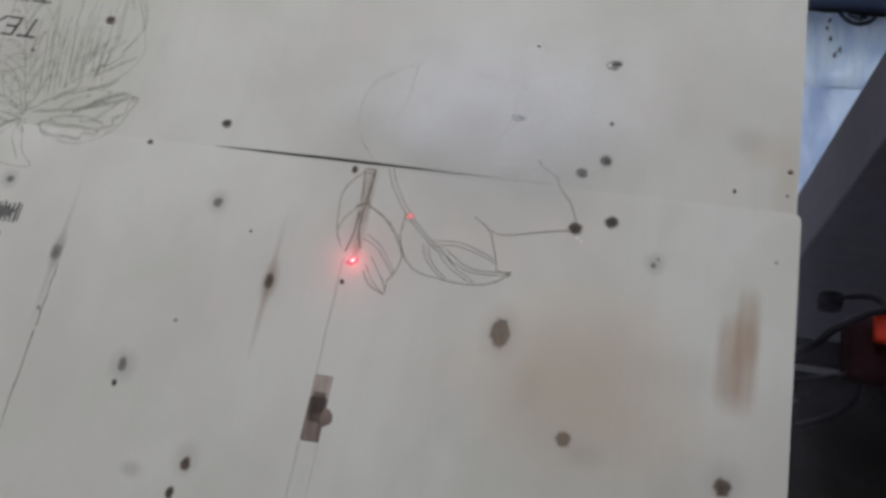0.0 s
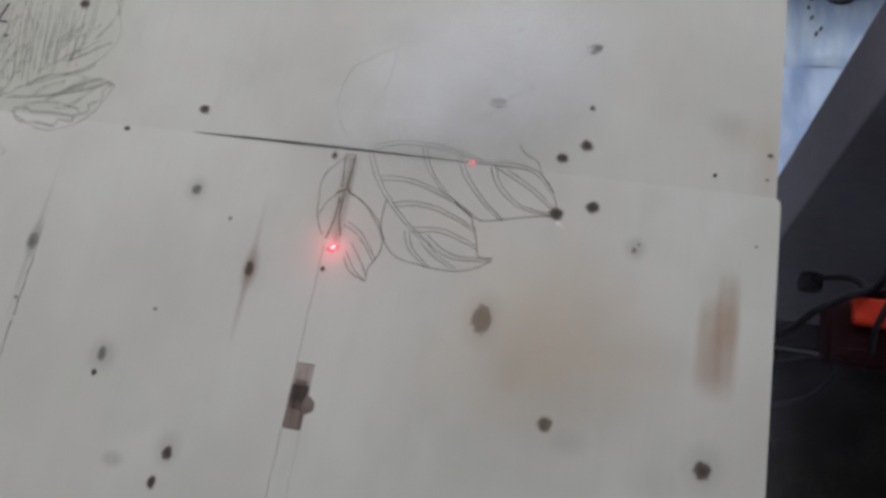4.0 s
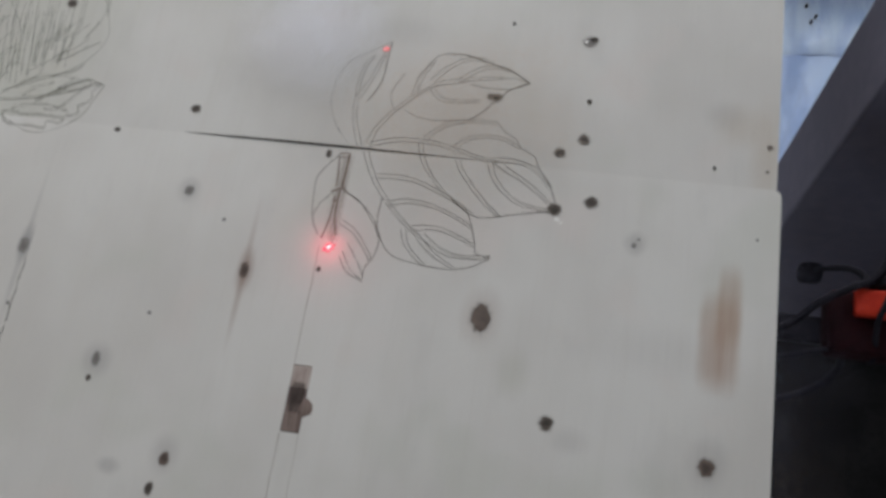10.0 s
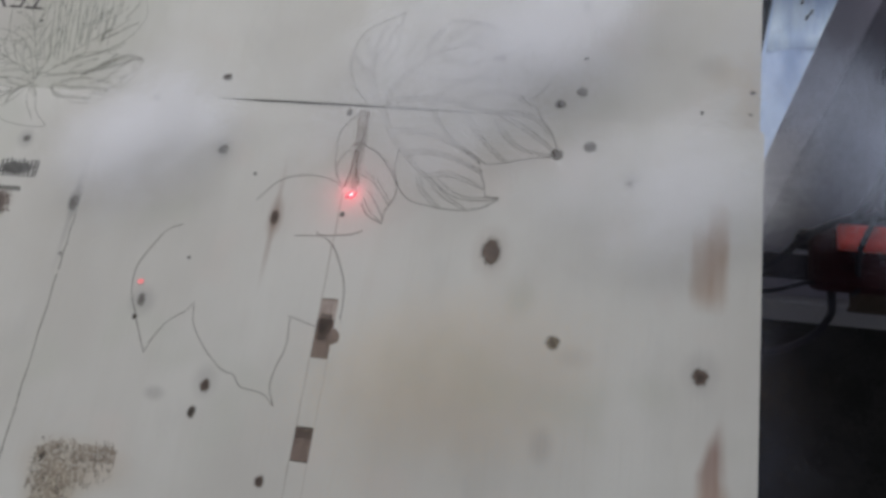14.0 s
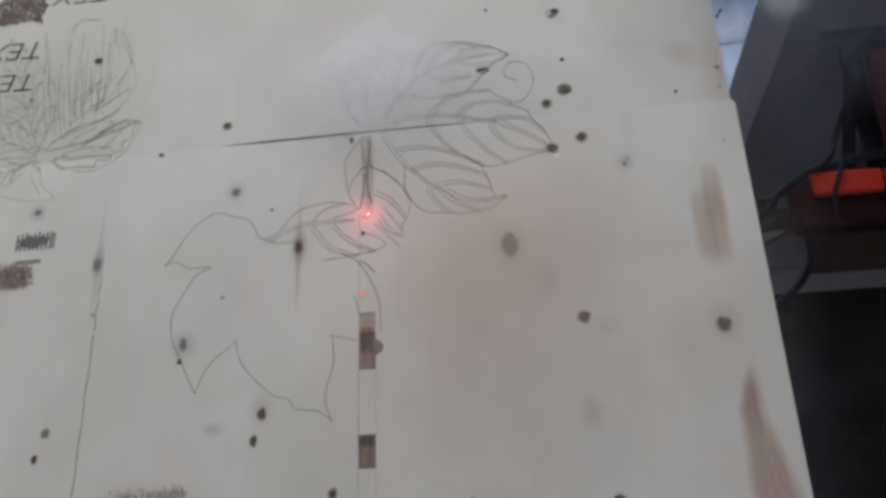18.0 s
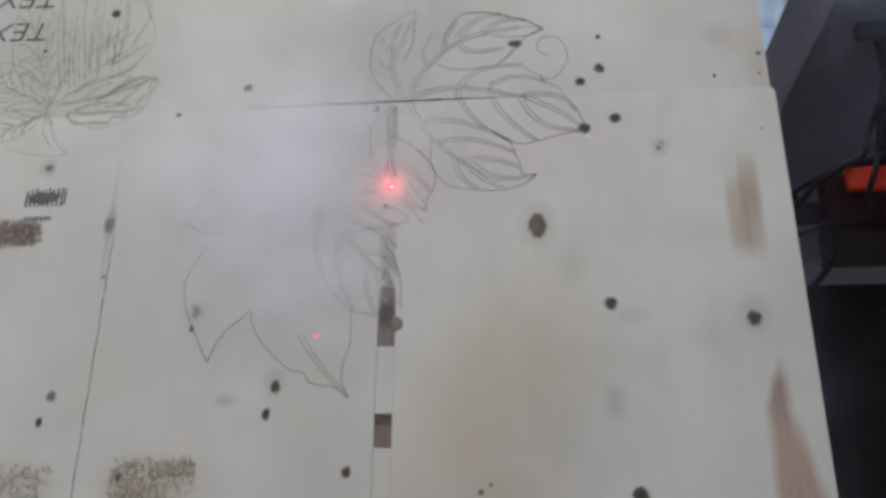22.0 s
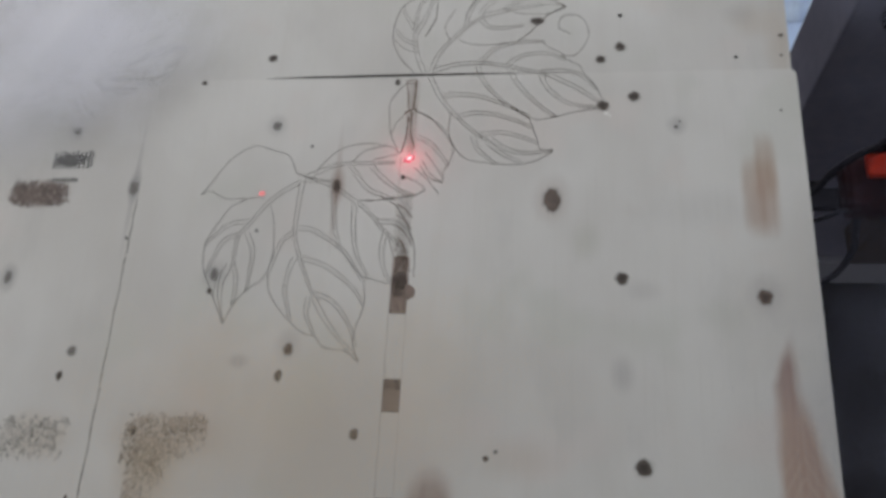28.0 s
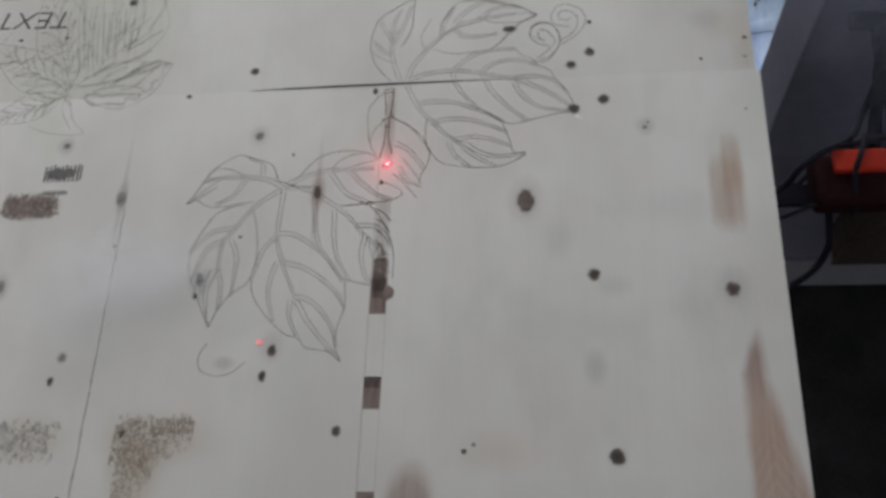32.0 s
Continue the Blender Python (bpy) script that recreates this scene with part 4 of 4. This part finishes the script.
# ---- beyond the board's edge ----
partition = tagged(part("wall_partition", box(0.355, 0.191, FLOOR, 2.2, 0.276, 0.45, 0.003), charcoal_paint), "slate grey painted low partition wall beside the table", "wall", kind="structure")
part("skirting", box(0.3545, 0.179, FLOOR, 2.2, 0.1908, FLOOR + 0.088, 0.003), skirting_grey, partition, "grey painted skirting board")

film = empty("plastic_film", "crumpled pale blue plastic film printed with black dots", "plastic film")
bm = bmesh.new()
cols, lines_ = 26, 30
grid = [[bm.verts.new((0.355 + 0.38 * i / cols + 0.076 * j / lines_, 0.28 + 0.51 * j / lines_, FLOOR + 0.004 + 0.006 * (0.5 + noise.noise(Vector((9 * i / cols, 5 * j / lines_, 0.3)))))) for i in range(cols + 1)] for j in range(lines_ + 1)]
for j in range(lines_):
    for i in range(cols):
        bm.faces.new((grid[j][i], grid[j][i + 1], grid[j + 1][i + 1], grid[j + 1][i]))
smooth(part("film_sheet", bm, film_blue, film))
# A second, paler sheet makes the film's far end brighter.
bm = bmesh.new()
grid = [[bm.verts.new((0.416 + 0.30 * i / 20 + 0.014 * j / 12, 0.645 + 0.012 * noise.noise(Vector((6 * i / 20, 0.7, 2.1))) * (1 - j / 12) + 0.143 * j / 12, FLOOR + (0.0082 if j == 0 else 0.0105 + 0.006 * (0.5 + noise.noise(Vector((11 * i / 20, 3 * j / 12, 4.3))))))) for i in range(21)] for j in range(13)]
for j in range(12):
    for i in range(20):
        bm.faces.new((grid[j][i], grid[j][i + 1], grid[j + 1][i + 1], grid[j + 1][i]))
smooth(part("bright_layer", bm, film_bright, film, "brighter layer over the far end of the film"))
dots = [(478, 706), (485, 716), (470, 735), (464, 754), (468, 770)]
for count, far in ((42, 31), (22, 20), (8, 9)):
    for k in range(count):
        a = math.pi * 2 * k / count
        dots.append((511 + far * math.cos(a), 799 + far * math.sin(a)))
for x, y in dots:
    if y < 786:
        part("printed_dot", blob(x / 1000, y / 1000, 0.0023, 0.0023, FLOOR + 0.004, FLOOR + 0.0195, 0, 0.05, 10), dot_ink, film)
tagged(part("storage_crate", box(0.20, 0.80, FLOOR, 0.66, 1.05, FLOOR + 0.16, 0.008), speckled("slate_blue_plastic", (0.09, 0.125, 0.205), (0.13, 0.17, 0.27), 0.5, 10)), "slate blue plastic crate on the floor", "crate")

# The power strip, clamped below the table's edge, and a box on the partition under it.
# A plain box, added where the partition is darker above its skirting.
case = empty("dark_box", "dark brown box filling the dark area on the partition", "case")
part("box_body", box(0.486, 0.146, -0.575, 0.92, 0.1905, -0.25, 0.005), dark_brown, case)
part("box_front", box(0.484, 0.140, -0.577, 0.922, 0.1458, -0.248, 0.003), dark_brown, case)
strip = empty("power_strip", "red power strip with a dark red body and black cables", "power strip")
part("body", box(0.320, -0.009, -0.092, 0.66, 0.035, -0.068, 0.008, 3), maroon_plastic, strip, "dark red plastic body")
part("mounting_bar", box(0.205, 0.002, -0.0985, 0.66, 0.020, -0.0922, 0.001), black_rubber, strip, "black mounting bar clamped below the table")
part("mounting_clamp", box(0.19, 0.002, -0.0985, 0.2048, 0.020, -0.0582, 0.001), black_rubber, strip)
for k in range(6):
    x = 0.3345 + 0.0545 * k
    part("socket_cover", box(x, 0.0150, -0.069, x + 0.0520, 0.0335, -0.0605, 0.003), red_plastic, strip, "bright red cover")


def cable(label, radius, *points):
    return tagged(smooth(part("cable", tube([Vector(p) / 1000 for p in points], radius), black_rubber)), label, "cable", "cables of the power strip")


cable("black cable looping over the power strip", 0.0027, (408, 150, -104), (396, 128, -102), (386, 106, -112), (374, 83, -106), (357, 54, -75), (343, 38, -61), (328, 30, -57), (310, 19, -62), (298, 8, -72), (270, -6, -84), (240, -10, -180))
cable("thin black cable at the end of the power strip", 0.0017, (336, -4, -86), (326, -5, -78), (314, -8, -78), (298, -11, -88), (262, -16, -100), (240, -20, -160))
cable("black cable hanging below the power strip", 0.0033, (334, 4, -99), (343, 12, -118), (360, 15, -176), (369, 15, -216), (364, 7, -252), (342, -2, -274), (312, -10, -262), (266, -20, -205))
cable("black cable lying along the power strip", 0.0036, (346, 38, -72), (358, 41, -66), (378, 46, -66), (420, 48, -66), (520, 46, -66), (640, 60, -80), (680, 90, -200))
cable("black cable across the red covers", 0.0021, (361, 47, -66), (356, 34, -57), (350, 21, -54), (347, 11, -58), (348, 2, -66), (351, -8, -78), (353, -6, -96))

tool_case = empty("tool_case", "dark red tool case with a black rim on a bracket", "tool case")
smooth(part("case_top", box(0.420, 0.062, -0.124, 0.80, 0.172, -0.104, 0.006, 3), maroon_cloth, tool_case, "dark red padded top"))
smooth(part("side_rim", tube([Vector((0.384, 0.062, -0.112)), Vector((0.392, 0.105, -0.108)), Vector((0.402, 0.150, -0.106)), Vector((0.408, 0.178, -0.106))], 0.0055), black_foam, tool_case, "black side rim"))
part("back_rim", box(0.380, 0.1765, -0.112, 0.80, 0.1905, -0.098, 0.004), black_foam, tool_case, "black back rim")
part("bracket", box(0.405, 0.058, -0.130, 0.80, 0.1905, -0.1242, 0.001), black_foam, tool_case, "black bracket fixed to the partition")
plug_cable = cable("black cable with a plug hanging behind the power strip", 0.0026, (345, 30, -82), (352, 52, -96), (372, 96, -200), (386, 140, -330), (388, 150, -362))
part("plug", box(0.376, 0.140, -0.386, 0.400, 0.160, -0.362, 0.008), black_rubber, plug_cable, "black moulded plug")

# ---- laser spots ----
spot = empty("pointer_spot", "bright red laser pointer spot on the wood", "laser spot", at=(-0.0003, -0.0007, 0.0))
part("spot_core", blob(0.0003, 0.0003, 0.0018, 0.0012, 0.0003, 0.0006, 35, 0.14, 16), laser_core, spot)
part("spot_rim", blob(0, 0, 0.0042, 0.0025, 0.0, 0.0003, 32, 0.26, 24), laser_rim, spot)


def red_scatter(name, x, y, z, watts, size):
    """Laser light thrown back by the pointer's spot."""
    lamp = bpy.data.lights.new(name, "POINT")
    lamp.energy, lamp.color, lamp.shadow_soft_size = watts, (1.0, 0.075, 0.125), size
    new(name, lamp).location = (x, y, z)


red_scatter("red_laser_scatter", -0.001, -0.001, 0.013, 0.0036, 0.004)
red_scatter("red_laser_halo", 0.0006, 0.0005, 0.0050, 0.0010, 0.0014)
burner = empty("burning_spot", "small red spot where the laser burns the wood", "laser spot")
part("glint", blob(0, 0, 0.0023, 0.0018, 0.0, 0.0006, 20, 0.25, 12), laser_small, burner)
flame = empty("flare", "white-hot flare where the laser meets the filler", "laser spot")
part("flare_core", blob(0, 0, 0.0026, 0.0034, 0.0003, 0.0014, 0, 0.2, 14), glow("white_hot_flare", (1.0, 0.95, 0.88), 1.6), flame)
part("flare_rim", blob(0, 0, 0.0050, 0.0062, 0.0, 0.0006, 0, 0.3, 18), glow("hot_flare_rim", (1.0, 0.84, 0.66), 0.55), flame)

# ---- smoke ----


def wisp(rx, ry, seed):
    """One thin rigid sheet of smoke, gently waved."""
    bm = bmesh.new()
    n = 14
    grid = []
    for j in range(n + 1):
        row = []
        for i in range(n + 1):
            u, v = 2 * i / n - 1, 2 * j / n - 1
            row.append(bm.verts.new((rx * u, ry * v, 0.0004 * noise.noise(Vector((1.6 * u + seed, 1.6 * v, seed))))))
        grid.append(row)
    for j in range(n):
        for i in range(n):
            corners = (grid[j][i], grid[j][i + 1], grid[j + 1][i + 1], grid[j + 1][i])
            if min(math.hypot(v.co.x / rx, v.co.y / ry) for v in corners) < 1.0 or (i in (0, n - 1) and j == n // 2) or (j in (0, n - 1) and i == n // 2):
                bm.faces.new(corners)
    bmesh.ops.delete(bm, geom=[v for v in bm.verts if not v.link_faces], context="VERTS")
    return bm


puffs = []


def puff(label, mat, rx, ry, rows):
    """rows: t, x, y, z in mm, turn. It waits inside the board, rises where the wood burns, drifts and leaves."""
    ob = smooth(part("smoke_puff", wisp(rx / 640, ry / 640, len(puffs) * 1.7), mat))
    puffs.append((tagged(ob, label, "smoke", "smoke from the burning wood"), rows))


puff("white smoke drifting over the leaf drawing", smoke_white, 82, 78, ((0, 0, -40, -11.5, 0), (11.55, 0, -40, -11.5, 0), (11.7, 4, -18, 6, 10), (12, 18, 8, 8, 20), (12.4, 62, 42, 10, 25), (13, 95, 40, 12, 30), (13.5, 120, 92, 14, 35), (14.2, 130, 200, 22, 40), (15, 180, 480, 60, 50), (17, 300, 900, 300, 60), (32, 300, 900, 320, 70)))
puff("thin smoke drifting over the upper leaf", smoke_thin, 115, 85, ((0, 20, 20, -11.5, 0), (11.65, 20, 20, -11.5, 0), (11.8, 25, 40, 7, 0), (12.2, 55, 75, 9, 5), (13, 85, 84, 10, 10), (13.6, 70, 88, 11, 15), (14.5, 55, 92, 13, 20), (15.5, 34, 98, 14, 25), (16.1, 10, 140, 18, 30), (16.8, -40, 340, 50, 40), (18, -200, 900, 300, 60), (32, -200, 900, 320, 70)))
puff("dense white smoke over the filler strip", smoke_white, 80, 58, ((0, -55, -100, -11.5, 0), (12.35, -55, -100, -11.5, 0), (12.5, -45, -100, 6, 5), (13, -68, -94, 7, 10), (13.3, -95, -72, 8, 20), (13.6, -135, -25, 9, 30), (13.9, -160, 20, 11, 40), (14.3, -150, 95, 14, 50), (15.2, -180, 380, 60, 60), (17, -300, 900, 300, 70), (32, -300, 900, 320, 80)))
puff("thin smoke over the bare wood", smoke_thin, 100, 62, ((0, 90, -70, -11.5, 0), (12.35, 90, -70, -11.5, 0), (12.5, 100, -55, 6, 0), (12.8, 110, -35, 8, 5), (13.4, 140, -10, 10, 10), (14, 215, 20, 14, 20), (14.8, 330, 150, 40, 30), (17, 500, 900, 300, 50), (32, 500, 900, 320, 60)))
puff("thin smoke over the upper lobes", smoke_thin, 92, 62, ((0, 0, 40, -11.5, 0), (15.9, 0, 40, -11.5, 0), (16.1, 8, 80, 6, 0), (17.5, 8, 112, 8, 8), (18.5, 14, 106, 9, 15), (19.5, -4, 100, 10, 25), (20.5, 2, 112, 11, 35), (21.3, 14, 120, 11, 45), (22, 10, 190, 16, 60), (23, 0, 420, 60, 75), (25, 0, 900, 300, 90), (32, 0, 900, 320, 100)))
puff("thin smoke over the upper lobe", smoke_thin, 52, 56, ((0, 8, 95, -11.5, 0), (8.2, 8, 95, -11.5, 0), (8.45, 6, 118, 6, 0), (9, 4, 134, 7, 10), (9.4, -6, 146, 8, 16), (9.7, -34, 158, 8, 22), (10.1, -36, 156, 8, 28), (10.6, -8, 124, 9, 35), (11.2, -12, 140, 12, 45), (11.8, -30, 240, 40, 55), (13.5, -200, 900, 300, 70), (32, -200, 900, 320, 80)))
puff("white smoke drifting off the second leaf", smoke_white, 52, 62, ((0, 0, 20, -11.5, 0), (18.1, 0, 20, -11.5, 0), (18.3, -6, 45, 6, 0), (19, -4, 62, 8, 8), (20, -12, 62, 9, 15), (21, -36, 10, 9, 30), (21.5, -52, 8, 9, 38), (22, -72, 12, 10, 45), (23, -120, 35, 11, 60), (24, -215, 100, 13, 75), (25, -400, 80, 30, 90), (27, -900, 300, 200, 110), (32, -900, 300, 220, 130)))
puff("broad white smoke over the second leaf", smoke_white, 120, 130, ((0, -80, -30, -11.5, 0), (21.1, -80, -30, -11.5, 0), (21.3, -78, -22, 6, 5), (22, -68, -2, 7, 15), (23, -112, -6, 8, 30), (23.5, -126, -14, 9, 38), (24, -142, -26, 10, 45), (25, -215, 26, 11, 55), (26, -240, 72, 12, 65), (27.5, -275, 125, 12, 75), (28.6, -262, 120, 13, 85), (29.2, -262, 128, 14, 90), (29.8, -330, 220, 18, 96), (30.5, -460, 420, 60, 105), (32, -700, 700, 200, 120)))
puff("thin smoke trailing over the dark stamp", smoke_thin, 115, 90, ((0, -120, 30, -11.5, 0), (22.2, -120, 40, -11.5, 0), (22.4, -140, 55, 6, 0), (23, -170, 75, 8, 15), (24, -205, 48, 9, 30), (25, -255, 26, 10, 45), (26.5, -280, 30, 11, 55), (27.6, -300, 75, 12, 65), (28.6, -330, 160, 16, 75), (30, -600, 400, 100, 90), (32, -900, 600, 300, 110)))
puff("thin smoke drifting off the second leaf", smoke_thin, 66, 56, ((0, -170, -110, -11.5, 0), (31.1, -170, -110, -11.5, 0), (31.3, -178, -104, 6, 10), (31.7, -190, -98, 8, 20), (32, -196, -94, 9, 30)))
puff("thin grey smoke over the unburnt lobes", smoke_thin, 100, 62, ((0, 70, 120, 8, 0), (1, 72, 126, 8, 10), (2, 50, 130, 8, 16), (3, 84, 118, 9, 22), (3.5, 78, 126, 9, 26), (5.5, 66, 134, 10, 36), (6, 84, 158, 12, 42), (6.5, 120, 260, 22, 50), (7.5, 200, 480, 70, 60), (10, 300, 900, 300, 70), (32, 300, 900, 320, 80)))
puff("tan smoke and its shade over the bare wood", tan_veil, 85, 70, ((0, 150, -62, 10, 0), (2, 142, -52, 11, 10), (3.5, 136, -46, 13, 20), (5, 168, -64, 14, 30), (6.2, 214, -92, 15, 38), (7.5, 420, -160, 60, 50), (10, 900, -300, 300, 60), (32, 900, -300, 320, 80)))
puff("thin brown smoke over the fresh burn", smoke_brown, 88, 66, ((0, 70, 60, -11.5, 0), (6.2, 70, 60, -11.5, 0), (6.5, 66, 70, 6, 0), (8, 76, 92, 8, 10), (10, 78, 98, 9, 15), (11, 66, 95, 10, 20), (11.5, 40, 110, 12, 30), (12.2, 10, 200, 30, 40), (14, -100, 900, 300, 60), (32, -100, 900, 320, 70)))
puff("tan smoke and its shade blown over the wood", tan_veil_thin, 105, 72, ((0, 70, -120, -11.5, 0), (11.3, 70, -120, -11.5, 0), (11.5, 76, -98, 9, 0), (12, 62, -135, 10, 0), (12.4, 70, -155, 10, 4), (13, 72, -180, 10, 10), (14, 85, -128, 11, 20), (15, 90, -95, 11, 25), (16.5, 88, -55, 12, 30), (18, 85, -48, 12, 40), (19, 95, -70, 12, 45), (20.5, 66, -118, 12, 55), (21.5, 70, -142, 12, 65), (22.5, 85, -185, 12, 75), (23.5, 150, -330, 40, 90), (27, 500, -900, 300, 110), (32, 500, -900, 320, 130)))
# A tan veil that makes the near boards darker and warmer for a while.
puff("thin tan veil over the near boards", tan_veil_thin, 165, 92, ((0, -60, -200, -11.5, 0), (26.3, -60, -200, -11.5, 0), (26.6, -50, -190, 8, 0), (28, -70, -188, 10, 8), (29.5, -90, -192, 11, 14), (30.6, -120, -205, 12, 20), (31.3, -260, -330, 40, 30), (32, -480, -520, 120, 40)))
puff("wisp of smoke beyond the board", smoke_wisp, 60, 110, ((0, 210, 0, -11.5, 0), (11.9, 210, 0, -11.5, 0), (12.1, 300, 110, 12, 0), (12.5, 315, 75, 18, 8), (13, 330, 20, 24, 15), (13.6, 335, 30, 30, 30), (14.3, 340, 75, 40, 45), (15.2, 420, 220, 120, 60), (17.5, 900, 600, 300, 80), (32, 900, 600, 320, 100)))
puff("coil of smoke beyond the board", smoke_wisp, 32, 40, ((0, 200, -60, -11.5, 0), (12.4, 200, -60, -11.5, 0), (12.6, 300, -45, 10, 0), (13, 318, -38, 14, 20), (13.4, 330, -10, 18, 40), (14, 345, 40, 24, 60), (15, 420, 180, 80, 80), (17, 800, 600, 300, 100), (32, 800, 600, 320, 110)))
puff("thin bluish haze beyond the board", haze_veil, 120, 190, ((0, 180, 120, -11.5, 0), (17.8, 180, 120, -11.5, 0), (18.0, 330, 200, 12, 0), (20, 385, 120, 20, 10), (23, 395, 110, 24, 20), (25, 385, 105, 26, 30), (27.5, 390, 115, 28, 40), (30, 395, 105, 28, 50), (32, 392, 100, 28, 58)))
# A second veil, added only to brighten the dark floor late on.
puff("thin bluish veil that lifts the dark floor's tone", haze_veil, 120, 180, ((0, 180, -120, -11.5, 0), (26.2, 180, -120, -11.5, 0), (26.5, 330, -160, 12, 0), (28, 375, -190, 18, 10), (30.2, 380, -185, 20, 20), (31, 440, -225, 26, 26), (32, 640, -350, 70, 36)))
puff("thin pinkish smoke over the boards", smoke_pink, 170, 120, ((0, 90, -110, -11.5, 0), (15.6, 90, -110, -11.5, 0), (15.9, 96, -96, 9, 0), (17, 104, -88, 13, 8), (18.2, 112, -84, 14, 14), (19, 150, -110, 16, 20), (19.8, 240, -190, 30, 28), (21.5, 520, -500, 150, 40), (24, 700, -900, 300, 50), (32, 700, -900, 320, 60)))
puff("faint wisp of smoke beside the board", smoke_wisp, 22, 30, ((0, 230, 110, -11.5, 0), (17, 230, 110, -11.5, 0), (17.2, 300, 140, 10, 0), (19, 318, 150, 18, 20), (21, 322, 142, 20, 40), (24, 318, 150, 22, 60), (28, 322, 146, 22, 90), (32, 318, 150, 22, 120)))


def motions():
    burn = []
    for ob, t, line in timed:
        if t > 0.05:
            walk(ob, [(0.0, pose(0, 0, DOWN)), (max(t - 0.08, 0.02), pose(0, 0, DOWN)), (t, pose(0, 0, UP)), (32.0, pose(0, 0, UP))])
        if t > -0.4:
            burn += [(max(t - 0.12, 0.0), line[0]), (t, line[len(line) // 2]), (t + 0.12, line[-1])]
    # Moments at which the small spot stands clear.
    clear = ((0, 82, 8), (2, 93, 41), (6, 44, 105), (7, 94, 127), (9, 15, 121), (10, 11, 145), (13, -107, -99), (17, -55, -20), (18, -4, -62), (19, -8, -83),
             (20, -32, -84), (21, -75, -64), (24, -79, -68), (28, -106, -28), (29, -128, -7))
    burn = [b for b in burn if all(abs(b[0] - c[0]) > 0.2 for c in clear)]
    for t, x, y in clear:
        burn += [(max(t - 0.06, 0.0), Vector((x / 1000, y / 1000))), (t + 0.06, Vector((x / 1000, y / 1000)))]
    burn.sort(key=lambda b: b[0])
    rows, last = [], -1.0
    for t, q in burn:
        if t - last > 0.05 and t <= 31.95:
            rows.append((t, pose(q.x, q.y, 0.0003)))
            last = t
    rows = [(0.0, rows[0][1]), *[r for r in rows if r[0] > 0.03], (32.0, pose(-0.082, -0.137, 0.0003))]
    walk(burner, rows)
    walk(flame, [(0.0, pose(0, -0.104, -0.006)), (11.85, pose(0, -0.104, -0.006)), (11.95, pose(0, -0.104, 0.0004)), (12.1, pose(0, -0.107, 0.0004)), (12.2, pose(0, -0.107, -0.006)), (32.0, pose(0, -0.107, -0.006))])
    for ob, rows in puffs:
        walk(ob, [(t, pose(x / 1000, y / 1000, z / 1000, 0, 0, turn)) for t, x, y, z, turn in rows])


motions()
